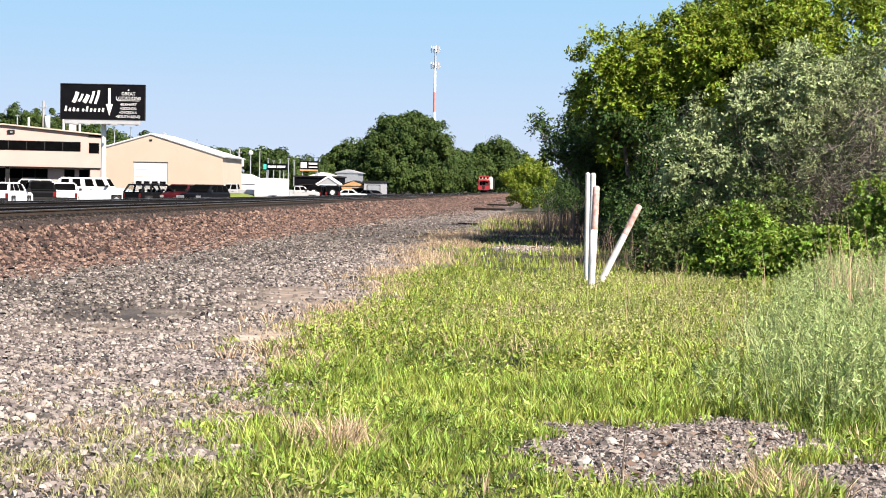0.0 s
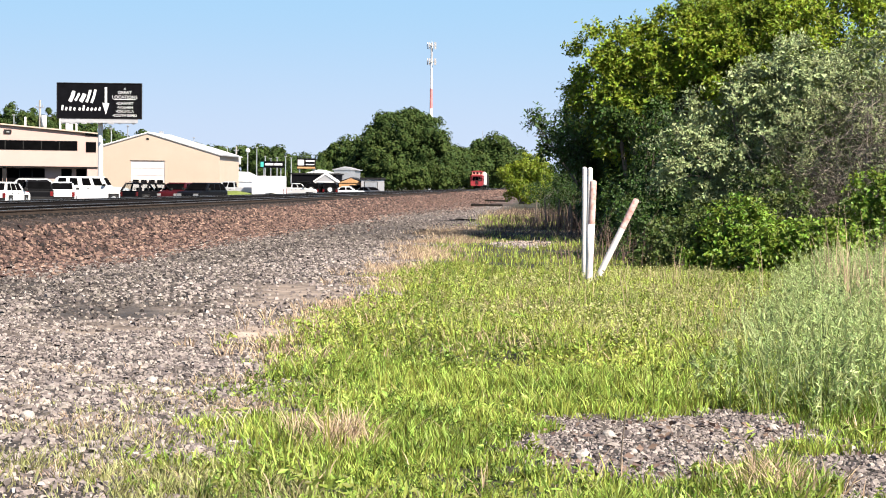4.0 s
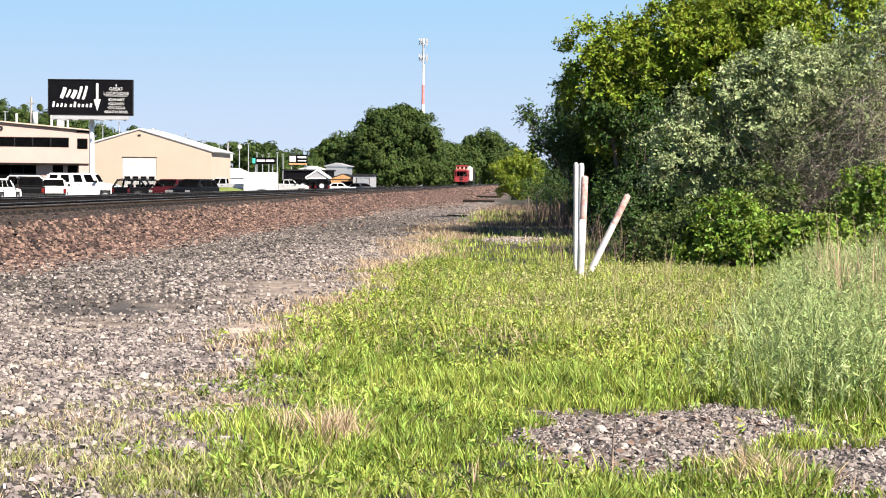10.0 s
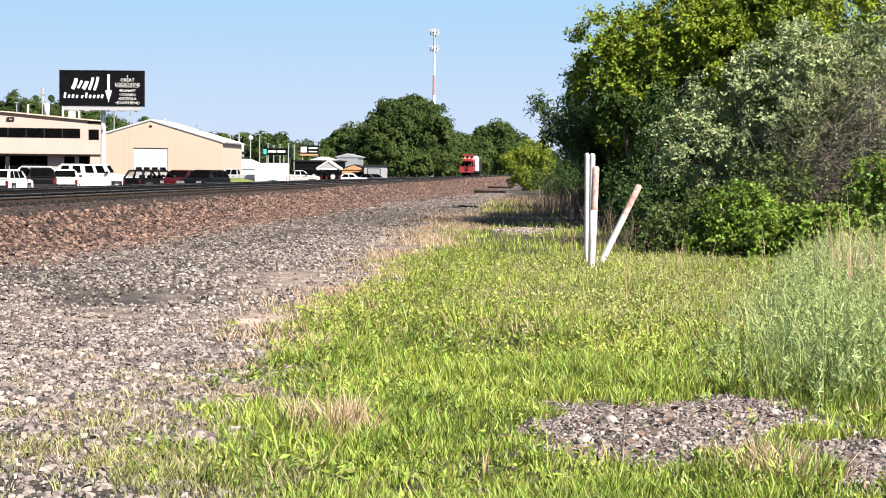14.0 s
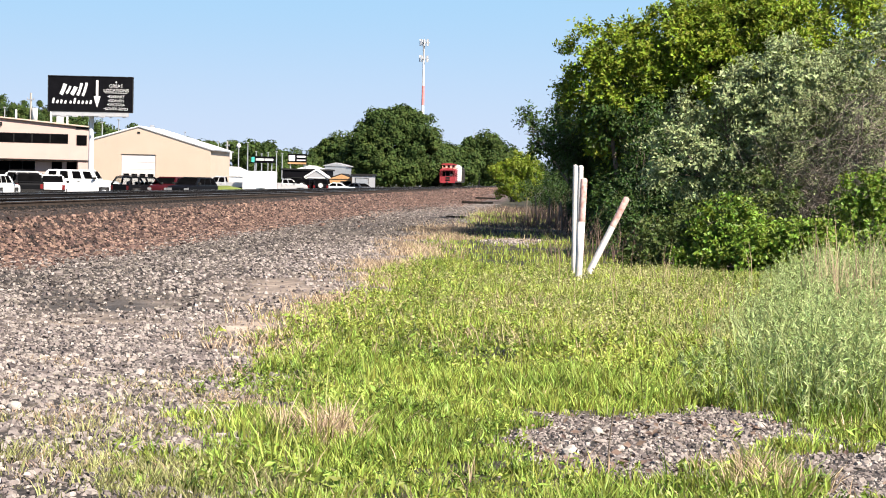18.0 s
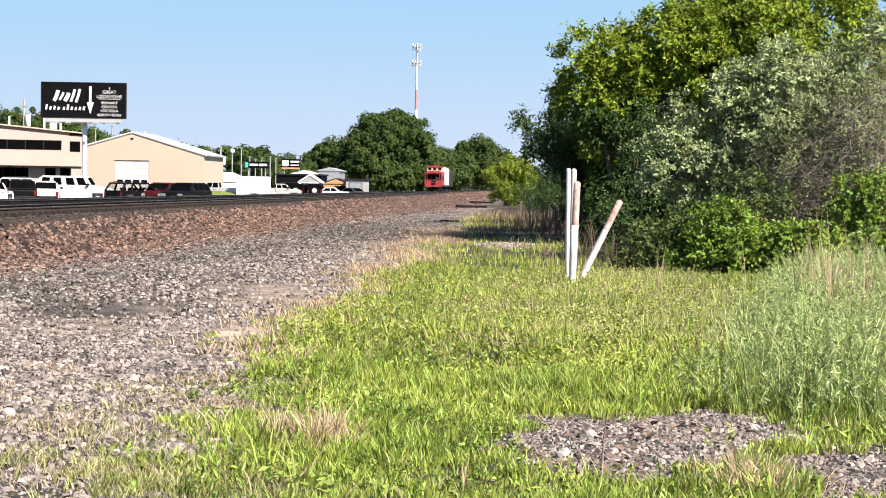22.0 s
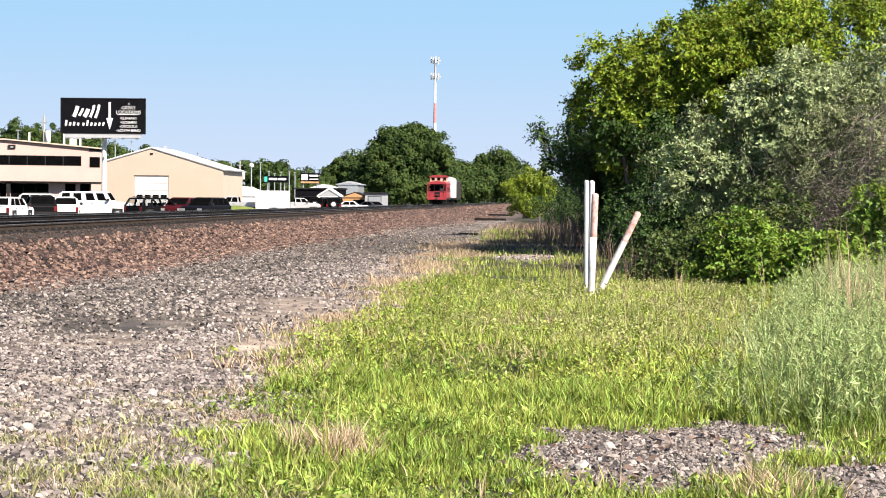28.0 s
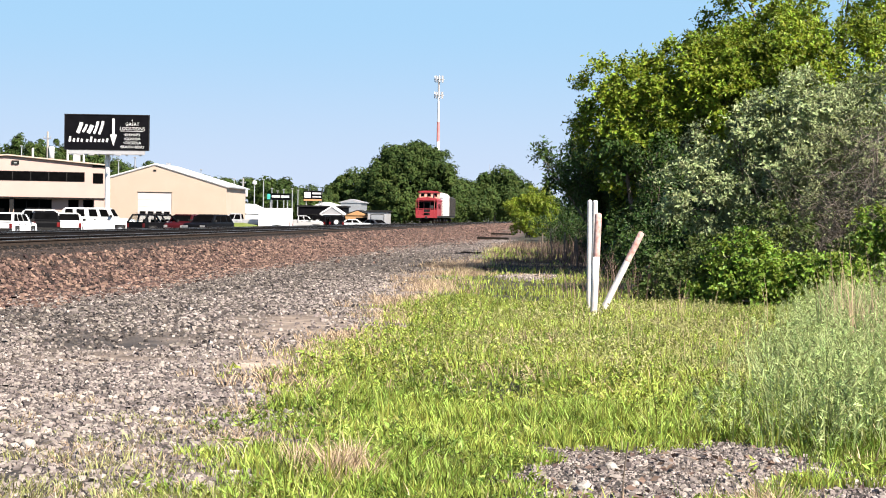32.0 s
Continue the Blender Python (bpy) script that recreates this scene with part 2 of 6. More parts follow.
M = dict(
    stone=surface("crushed_stone", (0.11, 0.092, 0.082), (0.34, 0.288, 0.264), 4, 0.9, 0.3, fine=14, per_island=0.58, hue=0.025),
    ballast=surface("brown_ballast_stone", (0.026, 0.015, 0.012), (0.215, 0.130, 0.105), 5, 0.9, 0.3, fine=12, per_island=0.92, hue=0.02),
    # near-black base, so the shade between ballast stones is painted in
    ballast_bed_shaded=surface("ballast_bed_shaded", (0.008, 0.005, 0.004), (0.04, 0.025, 0.019), 2.2, 0.95, 0.8, fine=11),
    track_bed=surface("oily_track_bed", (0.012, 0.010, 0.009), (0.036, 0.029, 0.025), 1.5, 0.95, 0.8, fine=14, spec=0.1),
    rail_side=surface("rusty_rail", (0.026, 0.019, 0.015), (0.066, 0.048, 0.038), 4, 0.85, 0.2, spec=0.15),
    # darker copy of the rail colour, with the shade between the rails painted in
    rail_shaded=surface("shaded_rail", (0.006, 0.005, 0.005), (0.018, 0.014, 0.012), 4, 0.8, 0.2, spec=0.15),
    rail_top=surface("worn_rail_head", (0.42, 0.40, 0.38), (0.55, 0.53, 0.5), 3, 0.32, 0.02, metal=0.9),
    tie=surface("creosoted_tie", (0.009, 0.008, 0.007), (0.028, 0.023, 0.020), 5, 0.9, 0.5, per_object=0.3, spec=0.15),
    grass=surface("green_grass", (0.15, 0.205, 0.024), (0.47, 0.505, 0.10), 0.55, 0.55, 0, fine=4, per_island=0.65, thin=0.3, hue=0.035),
    grass_near=surface("fresh_green_grass", (0.132, 0.195, 0.023), (0.44, 0.50, 0.098), 0.55, 0.55, 0, fine=4, per_island=0.65, thin=0.3, hue=0.035),
    weed_olive=surface("dull_olive_weeds", (0.20, 0.20, 0.07), (0.42, 0.405, 0.17), 0.9, 0.7, 0, fine=5, per_island=0.5, thin=0.2, hue=0.03),
    grass_blue=surface("tall_bluish_grass", (0.22, 0.29, 0.09), (0.50, 0.56, 0.24), 0.8, 0.55, 0, fine=5, per_island=0.5, thin=0.35, hue=0.025),
    grass_dry=surface("dry_grass", (0.33, 0.235, 0.15), (0.57, 0.43, 0.285), 1, 0.75, 0, fine=6, per_island=0.45, thin=0.2, hue=0.015),
    weed_brown=surface("dead_weeds", (0.09, 0.056, 0.043), (0.22, 0.148, 0.112), 1, 0.8, 0, fine=6, per_island=0.45, thin=0.1, hue=0.015),
    grass_pale=surface("pale_seeding_grass", (0.30, 0.31, 0.10), (0.48, 0.46, 0.20), 0.8, 0.6, 0, fine=5, per_island=0.4, thin=0.3, hue=0.02),
    leaf_yellow=surface("yellow_green_leaves", (0.075, 0.112, 0.010), (0.28, 0.355, 0.028), 0.6, 0.5, 0, fine=4, per_island=0.4, thin=0.22, hue=0.03, spec=0.25),
    # leaf green lowered so the colour itself carries the thicket's inner shade
    leaf_shaded=surface("shaded_green_leaves", (0.02, 0.043, 0.009), (0.058, 0.10, 0.017), 0.7, 0.5, 0, fine=4, per_island=0.45, thin=0.1, hue=0.03, spec=0.25),
    leaf_olive=surface("silvery_olive_leaves", (0.115, 0.152, 0.062), (0.37, 0.425, 0.20), 0.6, 0.5, 0, fine=4, per_island=0.5, thin=0.15, hue=0.025, spec=0.3),
    leaf_dusky=surface("dusky_olive_leaves", (0.08, 0.10, 0.045), (0.26, 0.28, 0.125), 0.6, 0.5, 0, fine=4, per_island=0.5, thin=0.15, hue=0.025, spec=0.3),
    leaf_bright=surface("fresh_green_leaves", (0.08, 0.14, 0.015), (0.25, 0.345, 0.045), 0.9, 0.45, 0, fine=4, per_island=0.45, thin=0.25, hue=0.03, spec=0.3),
    leaf_far=surface("far_tree_leaves", (0.024, 0.048, 0.014), (0.080, 0.116, 0.028), 0.2, 0.65, 0, fine=1, per_island=0.18, thin=0.12, hue=0.02, spec=0.1),
    bark=surface("grey_brown_bark", (0.10, 0.075, 0.055), (0.2, 0.16, 0.13), 4, 0.9, 0.6),
    twig=surface("bare_twigs", (0.11, 0.09, 0.072), (0.28, 0.24, 0.19), 3, 0.9, 0.1),
    post_white=surface("weathered_white_paint", (0.52, 0.48, 0.45), (0.74, 0.70, 0.67), 5, 0.6, 0.12),
    post_rust=surface("faded_red_paint", (0.36, 0.165, 0.135), (0.68, 0.50, 0.46), 7, 0.75, 0.1, fine=18),
    beige=surface("beige_metal_siding", (0.49, 0.385, 0.30), (0.535, 0.425, 0.335), 0.5, 0.55, 0.02),
    tan=surface("tan_stucco", (0.46, 0.322, 0.285), (0.51, 0.367, 0.325), 0.6, 0.8, 0.08),
    white=surface("white_paint", (0.78, 0.77, 0.76), (0.84, 0.83, 0.82), 1.2, 0.5, 0.03),
    grey=surface("grey_paint", (0.30, 0.30, 0.31), (0.38, 0.38, 0.39), 1.5, 0.6, 0.05),
    black=surface("black_board", (0.003, 0.003, 0.004), (0.007, 0.007, 0.009), 1.5, 0.7, 0.02, spec=0.05),
    dark=surface("dark_trim", (0.012, 0.012, 0.013), (0.03, 0.029, 0.028), 2, 0.7, 0.05, spec=0.1),
    asphalt=surface("asphalt", (0.045, 0.045, 0.047), (0.09, 0.09, 0.09), 0.4, 0.9, 0.3, fine=20),
    steel=surface("galvanised_steel", (0.45, 0.46, 0.47), (0.6, 0.6, 0.6), 3, 0.45, 0.03, metal=0.7),
    red=surface("caboose_red_paint", (0.24, 0.018, 0.024), (0.35, 0.036, 0.042), 1.5, 0.5, 0.04),
    pink=surface("sun_faded_red_paint", (0.62, 0.28, 0.20), (0.72, 0.42, 0.32), 1.2, 0.6, 0.04),
    tower_red=surface("tower_red_paint", (0.60, 0.17, 0.16), (0.68, 0.25, 0.23), 1, 0.5, 0.02),
    car_dark=surface("dark_freight_paint", (0.012, 0.011, 0.010), (0.032, 0.027, 0.024), 0.8, 0.8, 0.1),
    rubber=surface("black_rubber", (0.015, 0.015, 0.015), (0.03, 0.03, 0.03), 6, 0.8, 0.1),
    wood=surface("stained_wood", (0.42, 0.22, 0.09), (0.55, 0.32, 0.15), 3, 0.7, 0.1),
    teal=surface("teal_sign_face", (0.05, 0.42, 0.36), (0.08, 0.5, 0.43), 2, 0.4, 0.0),
    paint_white=surface("white_car_paint", (0.78, 0.78, 0.78), (0.82, 0.82, 0.82), 1, 0.25, 0.0),
    paint_black=surface("black_car_paint", (0.004, 0.004, 0.005), (0.007, 0.007, 0.008), 1, 0.35, 0.0, spec=0.08),
    paint_red=surface("dark_red_car_paint", (0.04, 0.005, 0.007), (0.06, 0.008, 0.010), 1, 0.35, 0.0, spec=0.12),
    mown=surface("mown_grass", (0.10, 0.135, 0.02), (0.19, 0.225, 0.045), 3, 0.8, 0.4, fine=40),
    paint_silver=surface("silver_car_paint", (0.5, 0.49, 0.48), (0.58, 0.57, 0.56), 1, 0.3, 0.0, metal=0.4),
    paint_grey=surface("dark_grey_car_paint", (0.05, 0.05, 0.055), (0.08, 0.08, 0.085), 1, 0.28, 0.0),
    light_red=surface("red_lamp_lens", (0.12, 0.008, 0.008), (0.18, 0.012, 0.012), 2, 0.25, 0.0),
    leaf_lime=surface("lime_green_leaves", (0.13, 0.20, 0.012), (0.32, 0.37, 0.03), 0.5, 0.5, 0, fine=4, per_island=0.35, thin=0.35, hue=0.02),
    light_clear=surface("clear_lamp_lens", (0.22, 0.22, 0.22), (0.32, 0.32, 0.32), 2, 0.1, 0.0),
    window=surface("dark_window_glass", (0.002, 0.002, 0.0022), (0.005, 0.005, 0.0055), 2, 0.3, 0.0, spec=0.0),
    stone_dark=surface("dark_crushed_stone", (0.035, 0.029, 0.025), (0.17, 0.142, 0.125), 4, 0.9, 0.3, fine=14, per_island=0.85, hue=0.025),
    leaf_mid=surface("plain_green_leaves", (0.04, 0.065, 0.014), (0.13, 0.165, 0.04), 0.9, 0.5, 0, fine=4, per_island=0.4, thin=0.2, hue=0.03, spec=0.3),
    ballast_oily=surface("oily_ballast_stone", (0.02, 0.014, 0.011), (0.085, 0.058, 0.046), 4, 0.85, 0.3, fine=12, per_island=0.8),
    leaf_clover=surface("low_weed_leaves", (0.06, 0.105, 0.012), (0.19, 0.26, 0.035), 0.9, 0.5, 0, fine=4, per_island=0.4, thin=0.25, hue=0.02),
    stone_single=surface("loose_crushed_stone", (0.12, 0.10, 0.088), (0.34, 0.288, 0.264), 9, 0.9, 0.3, fine=40, per_object=0.55, hue=0.025),
    door_white=surface("off_white_door_paint", (0.62, 0.57, 0.55), (0.68, 0.63, 0.61), 1.2, 0.55, 0.03),
    hopper=surface("dusty_white_freight_paint", (0.55, 0.50, 0.49), (0.68, 0.64, 0.63), 0.9, 0.7, 0.05),
    lime=surface("pale_lime_stone", (0.30, 0.27, 0.235), (0.44, 0.40, 0.36), 8, 0.9, 0.25),
)


# ---- building helpers ----
def part(name, bm, material, parent=None, label=""):
    """Links a bmesh as one mesh object under a thing or a part."""
    me = bpy.data.meshes.new(name)
    bm.to_mesh(me)
    bm.free()
    me.materials.append(M[material])
    ob = new(name, me)
    ob.parent = parent
    return tagged(ob, label) if label else ob


def thing(name, m, label, category, group="", kind=""):
    ob = new(name)
    ob.empty_display_size = 0.2
    ob.matrix_world = m
    return tagged(ob, label, category, group, kind)


def add_box(bm, x0, x1, y0, y1, z0, z1, bevel=0.0):
    made = bmesh.ops.create_cube(bm, size=1)["verts"]
    m = Matrix.Translation(((x0 + x1) / 2, (y0 + y1) / 2, (z0 + z1) / 2)) @ Matrix.Diagonal((x1 - x0, y1 - y0, z1 - z0, 1))
    bmesh.ops.transform(bm, matrix=m, verts=made)
    if bevel:
        edges = {e for v in made for e in v.link_edges}
        bmesh.ops.bevel(bm, geom=list(edges), offset=bevel, segments=2, affect="EDGES", profile=0.6)


def box(name, parent, material, x0, x1, y0, y1, z0, z1, bevel=0.0, label=""):
    bm = bmesh.new()
    add_box(bm, x0, x1, y0, y1, z0, z1, bevel)
    return part(name, bm, material, parent, label)


def add_tube(bm, pts, radii, sides=8, cap=True):
    """A tapered tube along the points."""
    pts = [Vector(p) for p in pts]
    rings = []
    for i, (p, r) in enumerate(zip(pts, radii)):
        d = (pts[min(i + 1, len(pts) - 1)] - pts[max(i - 1, 0)]).normalized()
        u = d.cross(Vector((0, 1, 0)) if abs(d.y) < 0.9 else Vector((1, 0, 0))).normalized()
        v = d.cross(u)
        rings.append([bm.verts.new(p + r * (math.cos(a) * u + math.sin(a) * v)) for a in (2 * math.pi * k / sides for k in range(sides))])
    for a, b in zip(rings, rings[1:]):
        for k in range(sides):
            bm.faces.new((a[k], a[(k + 1) % sides], b[(k + 1) % sides], b[k])).smooth = True
    if cap:
        bm.faces.new([bm.verts.new(v.co) for v in rings[0][::-1]])
        bm.faces.new([bm.verts.new(v.co) for v in rings[-1]])


def tube(name, parent, material, pts, radii, sides=8, label=""):
    bm = bmesh.new()
    add_tube(bm, pts, radii, sides)
    return part(name, bm, material, parent, label)


def prism(name, parent, material, outline, y0, y1, bevel=0.0, label="", axis="y"):
    """An outline of (x, z) carried from y0 to y1 (or of (y, z) carried along x)."""
    bm = bmesh.new()
    put = (lambda a, b, c: (a, c, b)) if axis == "y" else (lambda a, b, c: (c, a, b))
    f0 = [bm.verts.new(put(a, b, y0)) for a, b in outline]
    f1 = [bm.verts.new(put(a, b, y1)) for a, b in outline]
    bm.faces.new(f0)
    bm.faces.new(f1[::-1])
    for k in range(len(outline)):
        j = (k + 1) % len(outline)
        bm.faces.new((f0[j], f0[k], f1[k], f1[j]))
    bmesh.ops.recalc_face_normals(bm, faces=bm.faces)
    if bevel:
        bmesh.ops.bevel(bm, geom=list(bm.edges), offset=bevel, segments=2, affect="EDGES", profile=0.6)
    return part(name, bm, material, parent, label)


def raw_mesh(name, verts, quads, tris, material, parent=None, smooth=False):
    """A mesh straight from arrays of corners."""
    me = bpy.data.meshes.new(name)
    nq, nt = len(quads), len(tris)
    me.vertices.add(len(verts))
    me.vertices.foreach_set("co", np.ascontiguousarray(verts, np.float32).ravel())
    loops = np.concatenate([np.asarray(quads, np.int32).ravel(), np.asarray(tris, np.int32).ravel()])
    me.loops.add(len(loops))
    me.loops.foreach_set("vertex_index", loops)
    me.polygons.add(nq + nt)
    me.polygons.foreach_set("loop_start", np.concatenate([np.arange(nq) * 4, nq * 4 + np.arange(nt) * 3]).astype(np.int32))
    me.polygons.foreach_set("use_smooth", np.full(nq + nt, smooth))
    me.update(calc_edges=True)
    me.validate()
    me.materials.append(M[material])
    ob = new(name, me)
    ob.parent = parent
    return ob


NONE = np.zeros((0, 3), np.int32)
NONE4 = np.zeros((0, 4), np.int32)


def unit(v):
    return v / np.maximum(np.linalg.norm(v, axis=-1, keepdims=True), 1e-9)


def leaves_mesh(name, centres, out, length, width, material, parent, droop=0.25, facing=0.9):
    """One small folded leaf at each centre, roughly turned to the way out."""
    n = len(centres)
    normal = unit(out * facing + RNG.normal(0, 0.6, (n, 3)) + [0, 0, 0.35])
    return leaves_along(name, centres, unit(np.cross(normal, RNG.normal(0, 1, (n, 3)))) - [0, 0, droop], normal, length, width, material, parent)


def leaves_along(name, centres, axis, normal, length, width, material, parent):
    """One small folded leaf at each centre, along its axis."""
    n = len(centres)
    b = unit(np.cross(normal, axis))
    ln = (length * RNG.uniform(0.65, 1.3, n))[:, None]
    wd = (width * RNG.uniform(0.65, 1.3, n))[:, None]
    v = np.stack([centres - axis * ln / 2, centres + b * wd / 2 + normal * wd * 0.18, centres + axis * ln / 2, centres - b * wd / 2 + normal * wd * 0.18], 1)
    return raw_mesh(name, v.reshape(-1, 3), np.arange(4 * n).reshape(-1, 4), NONE, material, parent)


def blades_mesh(name, roots, height, width, material, lean=0.35, parent=None, away=None):
    """Bent grass blades of three triangles at the roots."""
    n = len(roots)
    turn = RNG.uniform(0, 2 * np.pi, n)
    side = np.stack([np.cos(turn), np.sin(turn), 0 * turn], 1)
    rough = unit(RNG.normal(0, 1, (n, 3)) * [1, 1, 0])
    away = rough if away is None else unit(np.c_[unit(away), np.zeros(n)] + 0.6 * rough)
    h = (height * RNG.uniform(0.55, 1.25, n))[:, None]
    w = (np.asarray(width) * RNG.uniform(0.7, 1.3, n))[:, None]
    bend = h * lean * RNG.uniform(0.2, 1.4, n)[:, None]
    up = np.array([0, 0, 1.0])
    mid = roots + up * h * 0.58 + away * bend * 0.35
    v = np.stack([roots - side * w / 2, roots + side * w / 2, mid + side * w * 0.42, mid - side * w * 0.42, roots + up * h + away * bend], 1)
    base = np.arange(n)[:, None] * 5
    return raw_mesh(name, v.reshape(-1, 3), base + [0, 1, 2, 3], base + [3, 2, 4], material, parent)


BLOCK_V = np.array([(x, y, z) for x in (-1, 1) for y in (-1, 1) for z in (-1, 1)], float) * 0.72
BLOCK_F = np.array([(0, 1, 3, 2), (4, 6, 7, 5), (0, 4, 5, 1), (2, 3, 7, 6), (1, 5, 7, 3)])


def stones_mesh(name, places, size, material, parent=None, flat=0.6):
    """A broken, sharp-edged stone at each place."""
    n = len(places)
    v = BLOCK_V[None] * RNG.uniform(0.45, 1.25, (n, 8, 3)) * RNG.uniform(0.6, 1.3, (n, 1, 3)) * [1, 1, flat]
    v[:, 1::2, :2] *= RNG.uniform(0.45, 0.95, (n, 1, 1))
    q, tip = RNG.uniform(0, 2 * np.pi, n), RNG.normal(0, 0.35, n)
    c, s = np.cos(tip)[:, None], np.sin(tip)[:, None]
    x, z = v[..., 0] * c - v[..., 2] * s, v[..., 0] * s + v[..., 2] * c
    c, s = np.cos(q)[:, None], np.sin(q)[:, None]
    v = np.stack([x * c - v[..., 1] * s, x * s + v[..., 1] * c, z], -1) * np.asarray(size).reshape(-1, 1, 1) * 0.5 + places[:, None]
    return raw_mesh(name, v.reshape(-1, 3), (np.arange(n)[:, None, None] * 8 + BLOCK_F).reshape(-1, 4), NONE, material, parent)


# ---- ground ----
NEAR_TRACK, FAR_TRACK, RAIL_Z = -12.95, -17.6, 0.93


def grass_edge(y):
    """Where the grass meets the stone strip beside the track."""
    return np.interp(y, [8, 11, 16, 22, 31, 44, 98], [-1.6, -2.05, -2.42, -2.38, -2.45, -2.75, -3.1]) + 0.2 * np.sin(y * 0.55 + 1.0) * np.clip(y / 20, 0.4, 1) + 0.14 * np.sin(y * 1.9)


def blob(x, y, cx, cy, rx, ry):
    return np.exp(-(((x - cx) / rx) ** 2 + ((y - cy) / ry) ** 2) * 1.2)


def wobble(x, y, s):
    return np.sin(x * 1.7 * s + np.sin(y * 1.3 * s) * 1.5) * 0.5 + np.sin(y * 2.1 * s + x * 0.9 * s + 2.0) * 0.5


def stoniness(x, y):
    """1 on bare stone, 0 under grass."""
    edge = grass_edge(y) + 0.25 * wobble(x, y, 1.7) + 0.12 * wobble(x, y, 5.0)
    g = 1 / (1 + np.exp(np.clip((x - edge) * 7, -50, 50)))
    shape = 0.22 * wobble(x, y, 2.6) + 0.1 * wobble(x, y, 6.5)
    for cx, cy, rx, ry in ((0.62, 10.2, 0.95, 1.75), (1.25, 11.0, 0.75, 1.1), (2.05, 9.1, 0.78, 1.3), (-0.55, 45, 1.1, 3.2)):
        g = np.maximum(g, 1 / (1 + np.exp(-(blob(x, y, cx, cy, rx, ry) - 0.42 + shape * 0.5) * 16)))
    return g


def dust(x, y):
    """Patches of fine dirt in the stone strip."""
    d = 0.95 * blob(x, y, -5.1, 19.3, 1.0, 1.7) + 1.2 * blob(x, y, -3.8, 24.0, 1.1, 3.2) + 1.1 * blob(x, y, -3.1, 17.5, 0.45, 1.8) + 0.9 * blob(x, y, -6.2, 54, 2.4, 11)
    return d + 0.12 * blob(x, y, 0.7, 10.3, 0.9, 1.5) - 0.35 * np.clip((14.5 - y) / 3, 0, 1) * (x < -1) + 0.8 * blob(x, y, -6.2, 15.0, 1.3, 1.0) + 0.8 * blob(x, y, -5.6, 17.3, 1.6, 0.6) + 0.8 * blob(x, y, -2.9, 36, 0.7, 6) + 0.28 * wobble(x, y, 1.3) + 0.3 * wobble(x + 5, y, 4.3) + 0.15 * wobble(x, y + 3, 9.0) - 0.15


def damp(x, y):
    """Darker fine dirt, as in the wheel ruts."""
    return np.clip(1.2 * blob(x, y, -5.3, 19.8, 1.1, 1.5) + 0.55 * blob(x, y, -7.4, 25, 2.6, 6) + 1.1 * blob(x, y, -5.6, 58, 3.0, 15) + 0.7 * blob(x, y, -7.5, 38, 2.0, 7), 0, 1)


def rust(x, y):
    """Brown ballast strewn over the grey stone, wider further along the line."""
    edge = -9.7 + 3.4 * np.clip((y - 45) / 60, 0, 1) + 3.0 * np.clip((y - 100) / 60, 0, 1) + 0.5 * wobble(x, y, 0.5)
    return 1 / (1 + np.exp(np.clip((x - edge) * 1.6, -50, 50)))


def ground_height(x, y):
    h = 0.035 * wobble(x, y, 0.35) + 0.012 * wobble(x, y, 1.6)
    return h * np.exp(-np.maximum(np.hypot(x, y) - 60, 0) / 60) - 0.04 * np.clip(dust(x, y), 0, 1) * np.exp(-(x + 5) ** 2 / 9)


def spaced(stops):
    return np.unique(np.concatenate([np.arange(a, b, s) for a, b, s in stops]))


gx = spaced(((-3000, -200, 400), (-200, -40, 20), (-40, -12, 2), (-12, 6, 0.14), (6, 20, 1), (20, 200, 20), (200, 3001, 400)))
gy = spaced(((-3000, -100, 400), (-100, 6, 10), (6, 30, 0.16), (30, 80, 0.8), (80, 300, 10), (300, 3800, 350)))
X, Y = np.meshgrid(gx, gy)
grid = np.arange(X.size).reshape(X.shape)
ground = raw_mesh("ground", np.stack([X, Y, ground_height(X, Y)], -1).reshape(-1, 3),
                  np.stack([grid[:-1, :-1], grid[:-1, 1:], grid[1:, 1:], grid[1:, :-1]], -1).reshape(-1, 4), NONE, "stone", smooth=True)
tagged(ground, "grey stony ground with dirt patches running into grass", "ground", kind="structure")
for name, field in (("stony", stoniness(X, Y) * (X > -26)), ("dusty", np.clip(dust(X, Y), 0, 1)), ("rusty", rust(X, Y)), ("damp", damp(X, Y))):
    ground.data.attributes.new(name, "FLOAT", "POINT").data.foreach_set("value", field.ravel().astype(np.float32))


